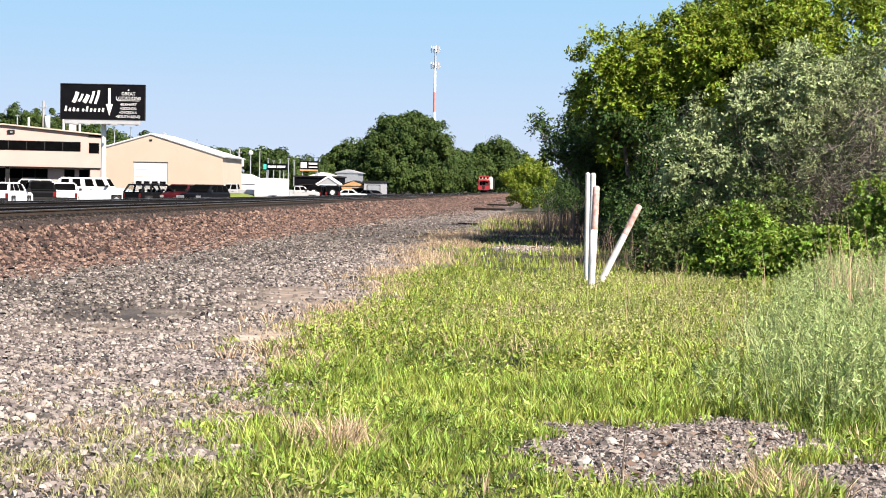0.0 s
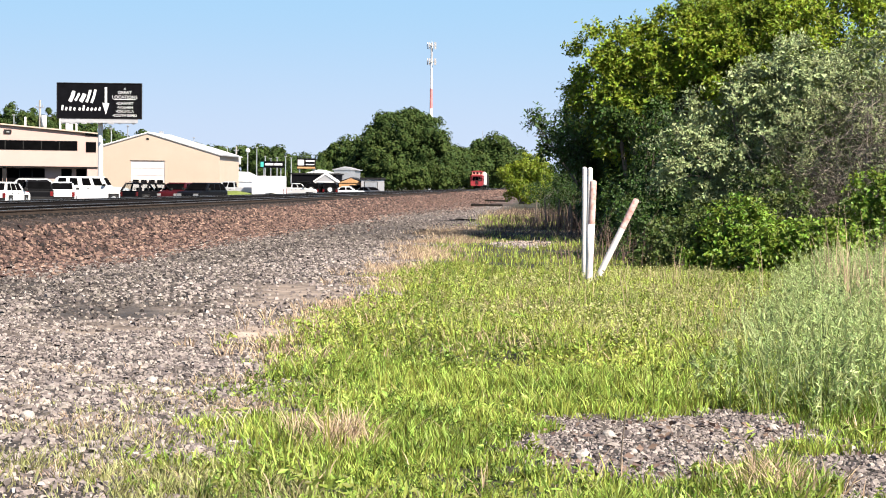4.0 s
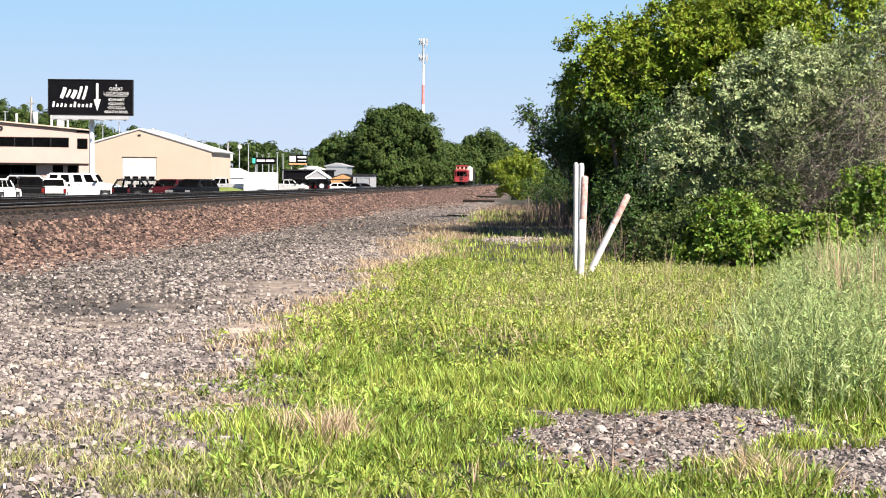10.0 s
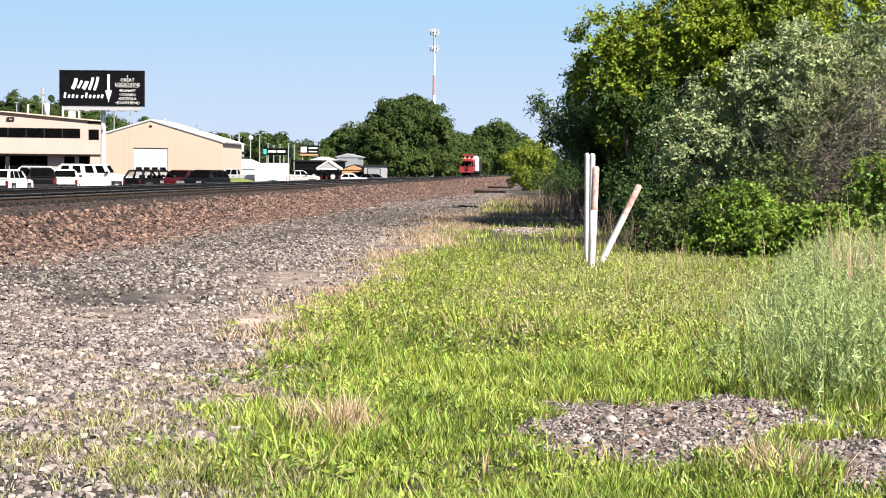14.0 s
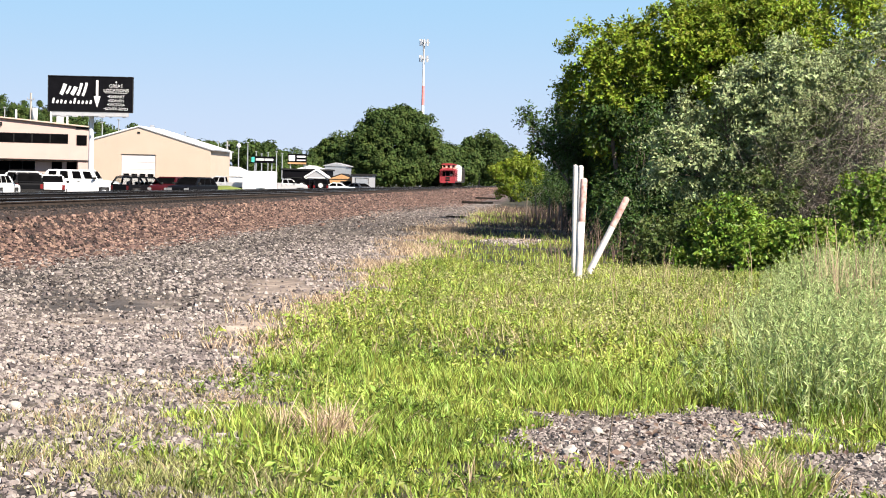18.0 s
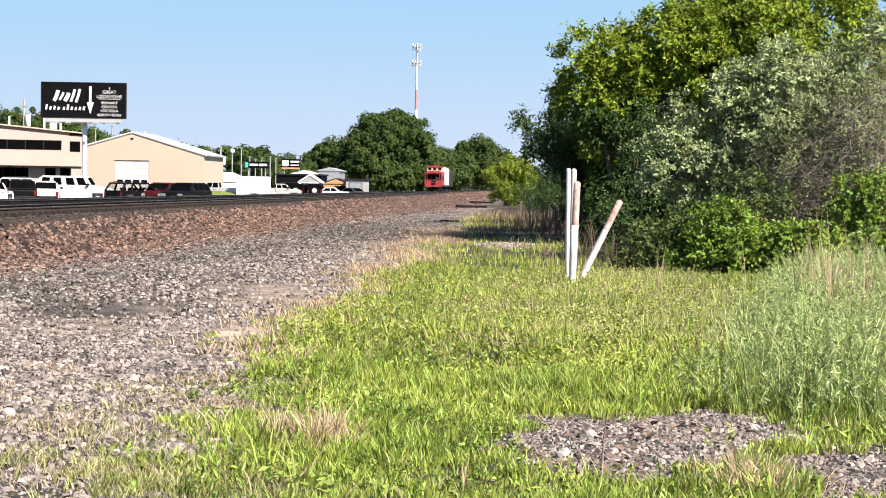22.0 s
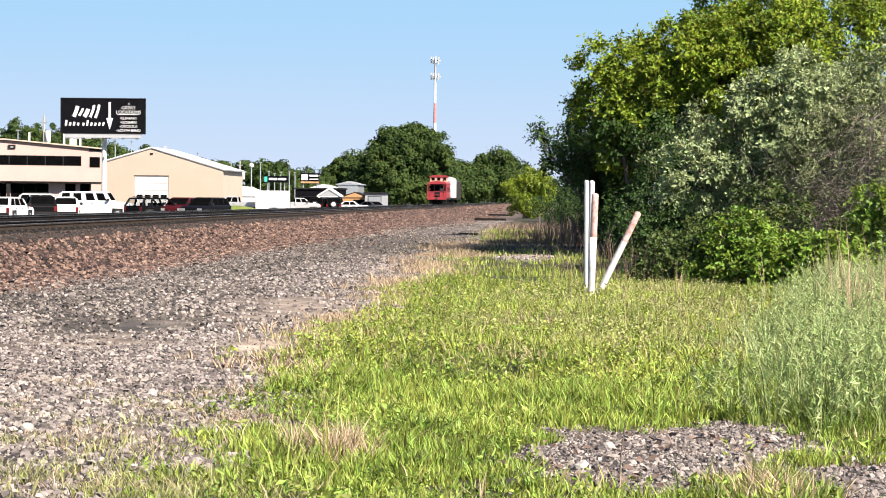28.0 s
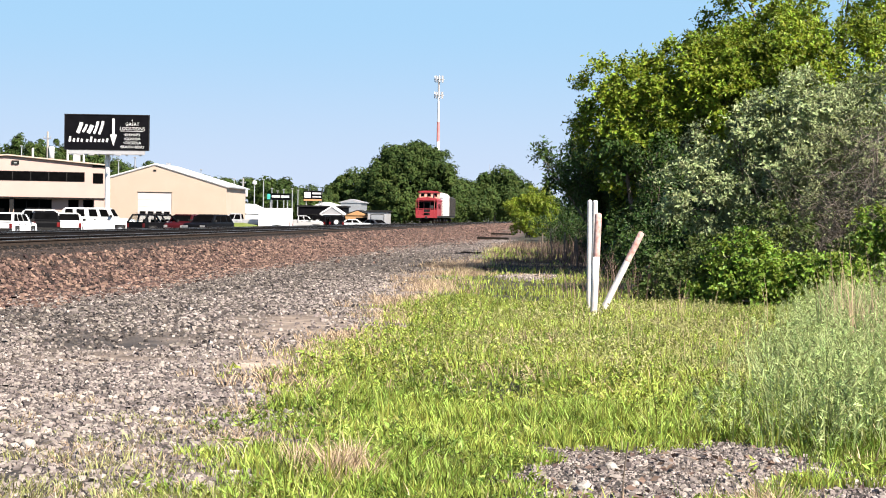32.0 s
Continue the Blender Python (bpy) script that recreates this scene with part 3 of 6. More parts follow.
def ground_material():
    """Soil under the grass, small stone and dust, told apart by where each lies."""
    m = bpy.data.materials.new("soil_and_stone_with_gap_shade")
    m.use_nodes = True
    nt = m.node_tree
    n, link = nt.nodes, nt.links.new
    co = n.new("ShaderNodeTexCoord")

    def two(c1, c2, scale, kind="ShaderNodeTexNoise", low=0.35, high=0.65):
        tex, span, mix = n.new(kind), n.new("ShaderNodeMapRange"), n.new("ShaderNodeMix")
        tex.inputs["Scale"].default_value = scale
        span.inputs["From Min"].default_value, span.inputs["From Max"].default_value = low, high
        mix.data_type = "RGBA"
        mix.inputs["A"].default_value, mix.inputs["B"].default_value = (*c1, 1), (*c2, 1)
        link(co.outputs["Object"], tex.inputs["Vector"])
        link(tex.outputs[0], span.inputs["Value"])
        link(span.outputs[0], mix.inputs["Factor"])
        return mix.outputs["Result"], tex

    def blend(a, b, attribute):
        at, mix = n.new("ShaderNodeAttribute"), n.new("ShaderNodeMix")
        at.attribute_name = attribute
        mix.data_type = "RGBA"
        link(at.outputs["Fac"], mix.inputs["Factor"])
        link(a, mix.inputs["A"])
        link(b, mix.inputs["B"])
        return mix.outputs["Result"]

    # soil and chips are darkened: shade between tufts and stones is in their colour
    shaded_soil, _ = two((0.02, 0.02, 0.008), (0.06, 0.055, 0.024), 2.5)
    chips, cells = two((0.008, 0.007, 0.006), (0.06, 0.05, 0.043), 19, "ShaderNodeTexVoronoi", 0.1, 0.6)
    tan_dust, _ = two((0.23, 0.178, 0.138), (0.40, 0.32, 0.252), 3)
    wet_dust, _ = two((0.035, 0.03, 0.027), (0.08, 0.067, 0.058), 4)
    fines = blend(tan_dust, wet_dust, "damp")
    rusty, _ = two((0.026, 0.017, 0.013), (0.16, 0.105, 0.078), 9, "ShaderNodeTexVoronoi", 0.1, 0.6)
    broad = n.new("ShaderNodeTexNoise")
    broad.inputs["Scale"].default_value, broad.inputs["Detail"].default_value = 0.55, 6
    link(co.outputs["Object"], broad.inputs["Vector"])
    colour = blend(shaded_soil, blend(blend(chips, rusty, "rusty"), fines, "dusty"), "stony")
    bsdf = n["Principled BSDF"]
    level, tone = n.new("ShaderNodeMapRange"), n.new("ShaderNodeHueSaturation")
    level.inputs["From Min"].default_value, level.inputs["From Max"].default_value = 0.3, 0.7
    level.inputs["To Min"].default_value, level.inputs["To Max"].default_value = 0.45, 1.5
    link(broad.outputs[0], level.inputs["Value"])
    link(level.outputs[0], tone.inputs["Value"])
    link(colour, tone.inputs["Color"])
    link(tone.outputs["Color"], bsdf.inputs["Base Color"])
    bsdf.inputs["Roughness"].default_value = 0.95
    bump = n.new("ShaderNodeBump")
    bump.inputs["Strength"].default_value, bump.inputs["Distance"].default_value = 0.5, 0.03
    link(cells.outputs[0], bump.inputs["Height"])
    link(bump.outputs[0], bsdf.inputs["Normal"])
    return m


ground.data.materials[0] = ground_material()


def track_profile():
    """The raised bed for two tracks, across the line."""
    return ((-24.0, -0.3), (-24.0, 0.12), (-21.6, 0.30), (-19.6, 0.74), (-11.15, 0.74), (-10.6, 0.38), (-9.7, -0.02), (-9.7, -0.3))


bed = prism("track_bed", None, "ballast_bed_shaded", track_profile(), -120, 1010)
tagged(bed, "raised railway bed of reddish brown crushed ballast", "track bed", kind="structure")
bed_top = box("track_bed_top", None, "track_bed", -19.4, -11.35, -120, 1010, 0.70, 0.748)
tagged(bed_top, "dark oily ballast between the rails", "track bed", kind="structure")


def rail(x, side):
    t = thing("rail", pose(x, 0, 0), "worn steel rail with a shiny top on dark wooden ties", "rail", "rails of the two tracks")
    z = RAIL_Z
    prism("web", t, side, ((-0.07, z - 0.17), (0.07, z - 0.17), (0.07, z - 0.155), (0.012, z - 0.135), (0.012, z - 0.05), (0.036, z - 0.035), (0.036, z - 0.006),
                                  (-0.036, z - 0.006), (-0.036, z - 0.035), (-0.012, z - 0.05), (-0.012, z - 0.135), (-0.07, z - 0.155)), -120, 1010)
    box("head", t, "rail_top", -0.03, 0.03, -120, 1010, z - 0.006, z, label="polished running surface")


for centre in (NEAR_TRACK, FAR_TRACK):
    for side in (-0.7525, 0.7525):
        # only the nearest rail keeps its lit rust colour, the others the shaded copy
        rail(centre + side, "rail_side" if centre == NEAR_TRACK and side > 0 else "rail_shaded")

anchor_mesh = None
near_rail = [o for o in scene.objects if o.name.split(".")[0] == "rail" and abs(o.location.x - (NEAR_TRACK + 0.7525)) < 0.01][0]
for k in range(130):
    if anchor_mesh is None:
        anchor = box("rail_anchor", near_rail, "dark", 0.03, 0.13, -0.05, 0.05, -0.03, 0.03, 0.008)
        anchor_mesh = anchor.data
    else:
        anchor = new("rail_anchor", anchor_mesh)
        anchor.parent = near_rail
    anchor.location = (0, 24.1 + k * 0.53, RAIL_Z - 0.145)

# ---- signs and buildings across the track ----


def ribbon(name, parent, pts, width):
    """A flat painted brush stroke along points (x, z) on the billboard's face."""
    bm = bmesh.new()
    pairs = []
    for i, (x, z) in enumerate(pts):
        (ax, az), (bx, bz) = pts[max(i - 1, 0)], pts[min(i + 1, len(pts) - 1)]
        d = Vector((bx - ax, bz - az)).normalized() * width / 2
        pairs.append([[bm.verts.new((x + s * d.y, y, z - s * d.x)) for s in (-1, 1)] for y in (-0.135, -0.122)])
    for (f0, g0), (f1, g1) in zip(pairs, pairs[1:]):
        for quad in ((f0[0], f0[1], f1[1], f1[0]), (g0[0], g1[0], g1[1], g0[1]), (f0[0], f1[0], g1[0], g0[0]), (f0[1], g0[1], g1[1], f1[1])):
            bm.faces.new(quad)
    bmesh.ops.recalc_face_normals(bm, faces=bm.faces)
    part(name, bm, "white", parent)


def billboard():
    t = thing("billboard", pose(-38.7, 140, 0.29, 0, 0, 4) @ Matrix.Scale(0.92, 4), "large black billboard with white writing on a pole", "billboard")
    w, z0, z1 = 3.93, 7.42, 10.66
    box("panel", t, "black", -w, w, -0.12, 0.12, z0, z1, 0.02)
    for nm, a in (("top", (-w - 0.06, w + 0.06, -0.17, 0.17, z1, z1 + 0.07)), ("bottom", (-w - 0.06, w + 0.06, -0.17, 0.17, z0 - 0.07, z0)),
                  ("side", (-w - 0.06, -w, -0.17, 0.17, z0, z1)), ("side", (w, w + 0.06, -0.17, 0.17, z0, z1))):
        box("frame_" + nm, t, "dark", *a)
    box("catwalk", t, "grey", -w + 0.4, w - 0.4, -0.95, -0.15, z0 - 0.48, z0 - 0.40)
    box("apron", t, "grey", -w + 0.3, w - 0.3, -0.14, -0.04, z0 - 0.42, z0 - 0.07, label="grey skirt below the panel")
    for k in range(6):
        x = -w + 0.7 + k * (2 * w - 1.4) / 5
        box("bracket", t, "steel", x - 0.05, x + 0.05, -0.9, 0.1, z0 - 0.56, z0 - 0.48)
    for x in (-2.2, -1.1, 1.4):
        tube("lamp_arm", t, "steel", [(x, -0.9, z0 - 0.45), (x, -1.3, z0 - 0.6), (x, -1.6, z0 - 0.55)], [0.03] * 3, 6)
        box("lamp_head", t, "grey", x - 0.25, x + 0.25, -1.75, -1.5, z0 - 0.62, z0 - 0.48, 0.03)
    tube("pole", t, "white", [(0.05, 0.25, -0.6), (0.05, 0.25, z0 - 0.3)], [0.25, 0.23], 16)
    box("crossbeam", t, "steel", -w + 0.5, w - 0.5, 0.14, 0.4, z0 - 0.3, z0 + 0.1)
    # the down arrow and the lettering on the panel
    box("arrow_shaft", t, "white", 0.52, 0.74, -0.135, -0.122, 8.75, 10.35, label="white arrow shaft")
    prism("arrow_head", t, "white", ((0.30, 8.85), (0.96, 8.85), (0.63, 7.75)), -0.135, -0.122, label="white arrow head pointing down")
    for x, z0, z1, wd in ((-2.75, 8.95, 9.95, 0.34), (-2.25, 9.05, 9.75, 0.22), (-1.75, 8.95, 9.7, 0.36), (-1.2, 8.9, 10.05, 0.24), (-0.72, 8.85, 10.1, 0.24)):
        ribbon("logo_stroke", t, [(x + 0.36 * f + 0.05 * math.sin(f * 3), z0 + (z1 - z0) * f) for f in (0, 0.33, 0.67, 1)], wd)
    for k, ht in enumerate((0.5, 0.3, 0.34, 0.28, 0.26, 0.5, 0.3, 0.28, 0.3, 0.34)):
        x = -3.5 + 0.375 * k + (0.12 if k > 3 else 0)
        ribbon("logo_stroke", t, [(x, 8.12), (x + 0.09, 8.12 + ht)], 0.19)
    for words, x, z, size in (("4", 2.4, 10.08, 0.36), ("GREAT", 2.4, 9.70, 0.46), ("LOCATIONS", 2.4, 9.28, 0.46), ("•ELKHART", 2.4, 8.72, 0.38), ("•GOSHEN", 2.4, 8.34, 0.38),
                              ("•OSCEOLA", 2.4, 7.97, 0.38), ("•SOUTH BEND", 2.4, 7.58, 0.38)):
        words_part(words, t, x, z, size)
    box("underline", t, "white", 1.35, 3.45, -0.135, -0.122, 9.17, 9.21)


def words_part(words, parent, x, z, size):
    """Raised lettering, each letter a part."""
    curve = bpy.data.curves.new("letter", "FONT")
    curve.body, curve.size, curve.align_x, curve.extrude, curve.offset = words, size * 0.92, "CENTER", 0.006, -0.002
    ob = new("letter", curve)
    me = bpy.data.meshes.new_from_object(ob)
    bpy.data.objects.remove(ob)
    bm = bmesh.new()
    bm.from_mesh(me)
    left = set(bm.verts)
    bm.verts.index_update()
    groups = []
    while left:
        seed = left.pop()
        group, todo = {seed}, [seed]
        while todo:
            for e in todo.pop().link_edges:
                for v in e.verts:
                    if v in left:
                        left.discard(v)
                        group.add(v)
                        todo.append(v)
        groups.append(group)
    groups.sort(key=lambda g: min(v.co.x for v in g))
    for g in groups:
        one, to = bmesh.new(), {}
        for v in sorted(g, key=lambda v: v.index):
            to[v] = one.verts.new(v.co)
        for f in bm.faces:
            if f.verts[0] in g:
                one.faces.new([to[v] for v in f.verts])
        part("letter", one, "white", parent).matrix_local = pose(x, -0.13, z, 90, 0, 0)
    bm.free()


def window(parent, x0, x1, y, z0, z1, panes=1, axis="x", proud=0.05, frame_material="dark"):
    """A framed window on a wall that faces -y (axis x) or +x (axis y)."""
    def put(name, mat_name, a0, a1, d0, d1, b0, b1, up):
        if axis == "x":
            return box(name, up, mat_name, a0, a1, y - d1, y - d0, b0, b1)
        return box(name, up, mat_name, y + d0, y + d1, a0, a1, b0, b1)
    hole = put("window", frame_material, x0, x1, -0.02, proud * 0.4, z0, z1, parent)
    step = (x1 - x0) / panes
    for k in range(panes):
        put("pane", "window", x0 + k * step + 0.05, x0 + (k + 1) * step - 0.05, proud * 0.4, proud, z0 + 0.06, z1 - 0.06, hole)
    return hole


def office():
    t = thing("office_building", pose(-41.6, 150, 0, 0, 0, 17), "two-storey tan office with a band of dark windows and an overhang", "office building")
    left, deep, top = -17.6, 14.0, 6.0
    prism("upper_wall", t, "tan", ((left, 2.98), (0, 2.98), (0, top), (left / 2, top + 0.74), (left, top)), 0, deep, 0.03)
    prism("roof", t, "beige", ((left - 0.3, top + 0.005), (left / 2, top + 0.76), (0.3, top + 0.005), (0.3, top + 0.125), (left / 2, top + 0.88), (left - 0.3, top + 0.125)), -0.3, deep + 0.3, label="low-pitched roof with a pale edge")
    box("ground_floor_wall", t, "tan", left + 0.4, -0.35, 1.1, deep - 0.2, -0.05, 2.9)
    box("end_pier", t, "tan", -0.95, -0.05, 0.15, 1.09, -0.05, 2.97, label="beige pier under the corner")
    box("soffit", t, "dark", left, 0, 0.02, 1.1, 2.90, 2.976)
    for a, b, z0 in ((-1.95, -1.05, 0.1), (-3.3, -2.35, 0.1), (-8.2, -4.8, 0.3), (-12.0, -8.6, 0.3), (-15.8, -12.4, 0.3)):
        window(t, a, b, 1.1, z0, 2.8, 1 if b - a < 2 else 3)
    for x in (-8.4, -12.2, -16.0):
        box("column", t, "dark", x - 0.15, x + 0.15, 0.2, 0.5, -0.05, 2.9)
    window(t, -16.4, -1.85, 0.0, 4.46, 5.36, 9)
    window(t, -1.1, -0.16, 0.0, 4.33, 5.3, 1)
    for k in range(7):
        box("wall_joint", t, "grey", -1.72 - 2.1 * k, -1.705 - 2.1 * k, -0.006, -0.001, 5.5 if k else 3.0, 6.05)
    box("scupper", t, "dark", -1.15, 0.06, -0.09, -0.002, 5.86, 6.04, label="dark gutter box below the roof edge")
    lamp = box("wall_lamp", t, "dark", -8.4, -7.75, -0.16, -0.002, 5.98, 6.32, 0.03)
    box("lens", lamp, "light_clear", -8.2, -7.95, -0.17, -0.161, 6.04, 6.16)
    for x, h in ((-6.6, 0.9), (-1.9, 0.7), (-3.4, 1.0)):
        tube("roof_pipe", t, "white", [(x, 4, 6.0), (x, 4, 6.75 + h)], [0.1, 0.1], 8)
    box("rooftop_unit", t, "grey", -2.9, -2.2, 5, 6.2, 6.3, 7.3, 0.05)


def shed():
    t = thing("metal_building", pose(-43.8, 178, 0), "cream metal building with a low gable and a white overhead door", "metal building")
    hw, eave, ridge, deep = 8.0, 4.72, 7.05, 11.0
    prism("gable_wall", t, "beige", ((-hw, -0.05), (-1.9, -0.05), (-1.9, 3.98), (1.9, 3.98), (1.9, -0.05), (hw, -0.05), (hw, eave), (0, ridge), (-hw, eave)), 0, 0.2)
    box("side_wall", t, "beige", hw - 0.2, hw, 0.2, deep, -0.05, eave)
    box("side_wall", t, "beige", -hw, -hw + 0.2, 0.2, deep, -0.05, eave)
    prism("back_wall", t, "beige", ((-hw, -0.05), (hw, -0.05), (hw, eave), (0, ridge), (-hw, eave)), deep, deep + 0.2)
    for s in (-1, 1):
        prism("roof_slope", t, "white", ((0, ridge + 0.02), (s * (hw + 0.3), eave - 0.06), (s * (hw + 0.3), eave + 0.04), (0, ridge + 0.13)), -0.12, deep + 0.5)
        prism("rake_trim", t, "grey", ((0, ridge - 0.05), (s * (hw + 0.3), eave - 0.16), (s * (hw + 0.3), eave - 0.064), (0, ridge + 0.016)), -0.10, -0.02)
    box("gutter", t, "steel", hw + 0.302, hw + 0.42, -0.1, deep + 0.5, eave - 0.12, eave + 0.02)
    door = box("overhead_door", t, "door_white", -1.9, 1.9, 0.08, 0.14, -0.05, 3.98, label="white sectional door with a row of lights")
    for k in range(5):
        box("section", door, "door_white", -1.87, 1.87, 0.05, 0.079, 0.05 + k * 0.78, 0.05 + k * 0.78 + 0.75, 0.01)
    for k in range(4):
        box("light", door, "window", -1.65 + k * 0.9, -1.0 + k * 0.9, 0.035, 0.049, 1.5, 1.9)
    box("door_head", t, "dark", -1.95, 1.95, -0.03, -0.002, 3.98, 4.03)
    box("vent", t, "dark", -0.15, 0.15, -0.06, -0.002, 6.3, 6.5)
    for k in range(24):
        x = -hw + 0.35 + k * (2 * hw - 0.7) / 23
        if -2.1 < x < 2.1:
            continue
        z = eave + (ridge - eave) * (1 - abs(x) / hw) - 0.3
        box("siding_rib", t, "beige", x - 0.02, x + 0.02, -0.008, -0.002, 0.0, z)
    box("ridge_vent", t, "steel", -0.2, 0.2, 6.0, 6.6, ridge + 0.1, ridge + 0.4, 0.04)


billboard()
office()
shed()


# ---- mast ----
def mast():
    t = thing("cell_tower", pose(-37.6, 530, 0), "tall red and white tapered mast with two rings of antennas", "cell tower")
    bands = ((0, 13, "white"), (13, 20, "white"), (20, 26.6, "white"), (26.6, 33.0, "tower_red"), (33.0, 41.5, "white"), (41.5, 47.6, "grey"))
    for a, b, m in bands:
        tube("pole_section", t, m, [(0, 0, a), (0, 0, b)], [0.68 - 0.008 * a, 0.68 - 0.008 * b], 14)
    for z in (41.6, 46.8):
        ring = tube("platform", t, "steel", [(0, 0, z - 0.1), (0, 0, z + 0.1)], [1.0, 1.0], 12)
        for k in range(9):
            a = k * 2 * math.pi / 9
            x, y = 1.35 * math.cos(a), 1.35 * math.sin(a)
            box("antenna", ring, "white" if k % 2 else "grey", x - 0.15, x + 0.15, y - 0.1, y + 0.1, z - 1.0, z + 1.1, 0.04)
        for k in range(3):
            a = k * 2 * math.pi / 3 + 0.5
            tube("arm", ring, "steel", [(0, 0, z), (1.9 * math.cos(a), 1.9 * math.sin(a), z)], [0.08, 0.08], 6)
    tube("lightning_rod", t, "steel", [(0, 0, 47.6), (0, 0, 49.0)], [0.04, 0.02], 6)


mast()


# ---- leaning posts ----
def bollard(x, y, height, lean_x, lean_y, radius, red_from, label):
    t = thing("marker_post", pose(x, y, -0.05), label, "marker post", "white posts in the grass")
    top = Vector((math.tan(radians(lean_x)) * height, math.tan(radians(lean_y)) * height, height))
    bm = bmesh.new()
    add_tube(bm, [top * f for f in (0, 0.3, 0.6, red_from)], [radius * r for r in (1.02, 0.99, 1.01, 1.0)], 16)
    part("shaft", bm, "post_white", t)
    bm = bmesh.new()
    add_tube(bm, [top * f for f in (red_from, (red_from + 1) / 2, 0.985, 0.995, 1.0)], [radius * r for r in (1.0, 1.0, 0.98, 0.75, 0.3)], 16)
    part("cap", bm, "post_white" if red_from > 0.93 else "post_rust", t, "" if red_from > 0.93 else "rusty faded red upper end")
    return t


bollard(0.66, 27.8, 1.99, -0.5, 0, 0.040, 0.96, "upright white painted steel post in the grass")
bollard(0.722, 27.6, 1.98, 0.2, 0, 0.046, 0.96, "upright white painted steel post in the grass")
bollard(0.70, 26.4, 1.76, 1.8, 0, 0.056, 0.58, "white post with a rusty red upper third")
bollard(0.82, 27.5, 1.46, 25.5, 2, 0.054, 0.66, "leaning white post with a rusty red end")


# ---- plants ----
def crown_points(lobes, clumps, per, spread, shell=0.35):
    """Leaf places on the upper and outer shells of small clumps, which sit on the lobes (x, y, z, rx, ry, rz); also the way out at each."""
    lob = np.array(lobes, float)
    area = lob[:, 3] * lob[:, 5] + lob[:, 3] * lob[:, 4]
    pick = RNG.choice(len(lobes), clumps, p=area / area.sum())
    lob = lob[pick]
    d = unit(RNG.normal(0, 1, (clumps, 3)) + [0, -0.25, 0.1])
    heart = lob[:, :3] + d * RNG.uniform(shell, 1.0, (clumps, 1)) ** 0.6 * lob[:, 3:]
    size = (spread * RNG.uniform(0.45, 1.5, clumps))[:, None] * RNG.uniform(0.7, 1.3, (clumps, 3))
    n = clumps * per
    way = unit(RNG.normal(0, 1, (n, 3)) + 0.55 * np.repeat(d, per, 0) + [0, 0, 0.25])
    leaf = np.repeat(heart, per, 0) + way * np.repeat(size, per, 0) * RNG.uniform(0.55, 1.12, (n, 1))
    keep = leaf[:, 2] > 0.06
    return leaf[keep], way[keep]


def sprays(lobes, clumps, per_clump, per_spray, reach, leaf, shell=0.5):
    """Leaves set along short arching shoots, the shoots in clumps on the lobes: places, axes and faces of the leaves."""
    lob = np.array(lobes, float)
    area = lob[:, 3] * lob[:, 5] + lob[:, 3] * lob[:, 4]
    lob = lob[RNG.choice(len(lobes), clumps, p=area / area.sum())]
    d = unit(RNG.normal(0, 1, (clumps, 3)) + [0.1, -0.35, 0.15])
    heart = lob[:, :3] + d * RNG.uniform(shell, 1.0, (clumps, 1)) ** 0.6 * lob[:, 3:]
    n = clumps * per_clump
    d = np.repeat(d, per_clump, 0)
    way = unit(d * 0.9 + RNG.normal(0, 0.7, (n, 3)) + [0, 0, 0.4])
    foot = np.repeat(heart, per_clump, 0) + RNG.normal(0, reach * 0.25, (n, 3))
    long = (reach * RNG.uniform(0.5, 1.35, n) * np.repeat(RNG.uniform(0.7, 1.25, clumps), per_clump))[:, None]
    f = (np.tile(np.linspace(0.15, 1.0, per_spray), n) + RNG.uniform(-0.05, 0.05, n * per_spray))[:, None]
    way_l, long_l = np.repeat(way, per_spray, 0), np.repeat(long, per_spray, 0)
    stem = np.repeat(foot, per_spray, 0) + way_l * long_l * f - [0, 0, 0.35] * long_l * f ** 2
    side = unit(np.cross(way_l, RNG.normal(0, 1, way_l.shape)))
    axis = unit(way_l * 0.55 + side * 0.85 - [0, 0, 0.2])
    face = unit(np.repeat(d, per_spray, 0) * 0.6 + RNG.normal(0, 0.45, axis.shape) + [0.1, -0.2, 0.6])
    place = stem + axis * leaf * 0.5
    keep = place[:, 2] > 0.06
    return place[keep], axis[keep], face[keep]


def shoots_mesh(name, foot, tip, radius, material, parent):
    """Thin three-sided shoots from foot to tip."""
    d = unit(tip - foot)
    u = unit(np.cross(d, [0.3, 1.0, 0.2]))
    w = np.cross(d, u)
    n = len(foot)
    ring = [u * math.cos(a) + w * math.sin(a) for a in (0, 2.1, 4.2)]
    v = np.stack([foot + r * radius for r in ring] + [tip + r * radius * 0.35 for r in ring], 1)
    faces = np.array([(0, 1, 4, 3), (1, 2, 5, 4), (2, 0, 3, 5)])
    return raw_mesh(name, v.reshape(-1, 3), (np.arange(n)[:, None, None] * 6 + faces).reshape(-1, 4), NONE, material, parent)


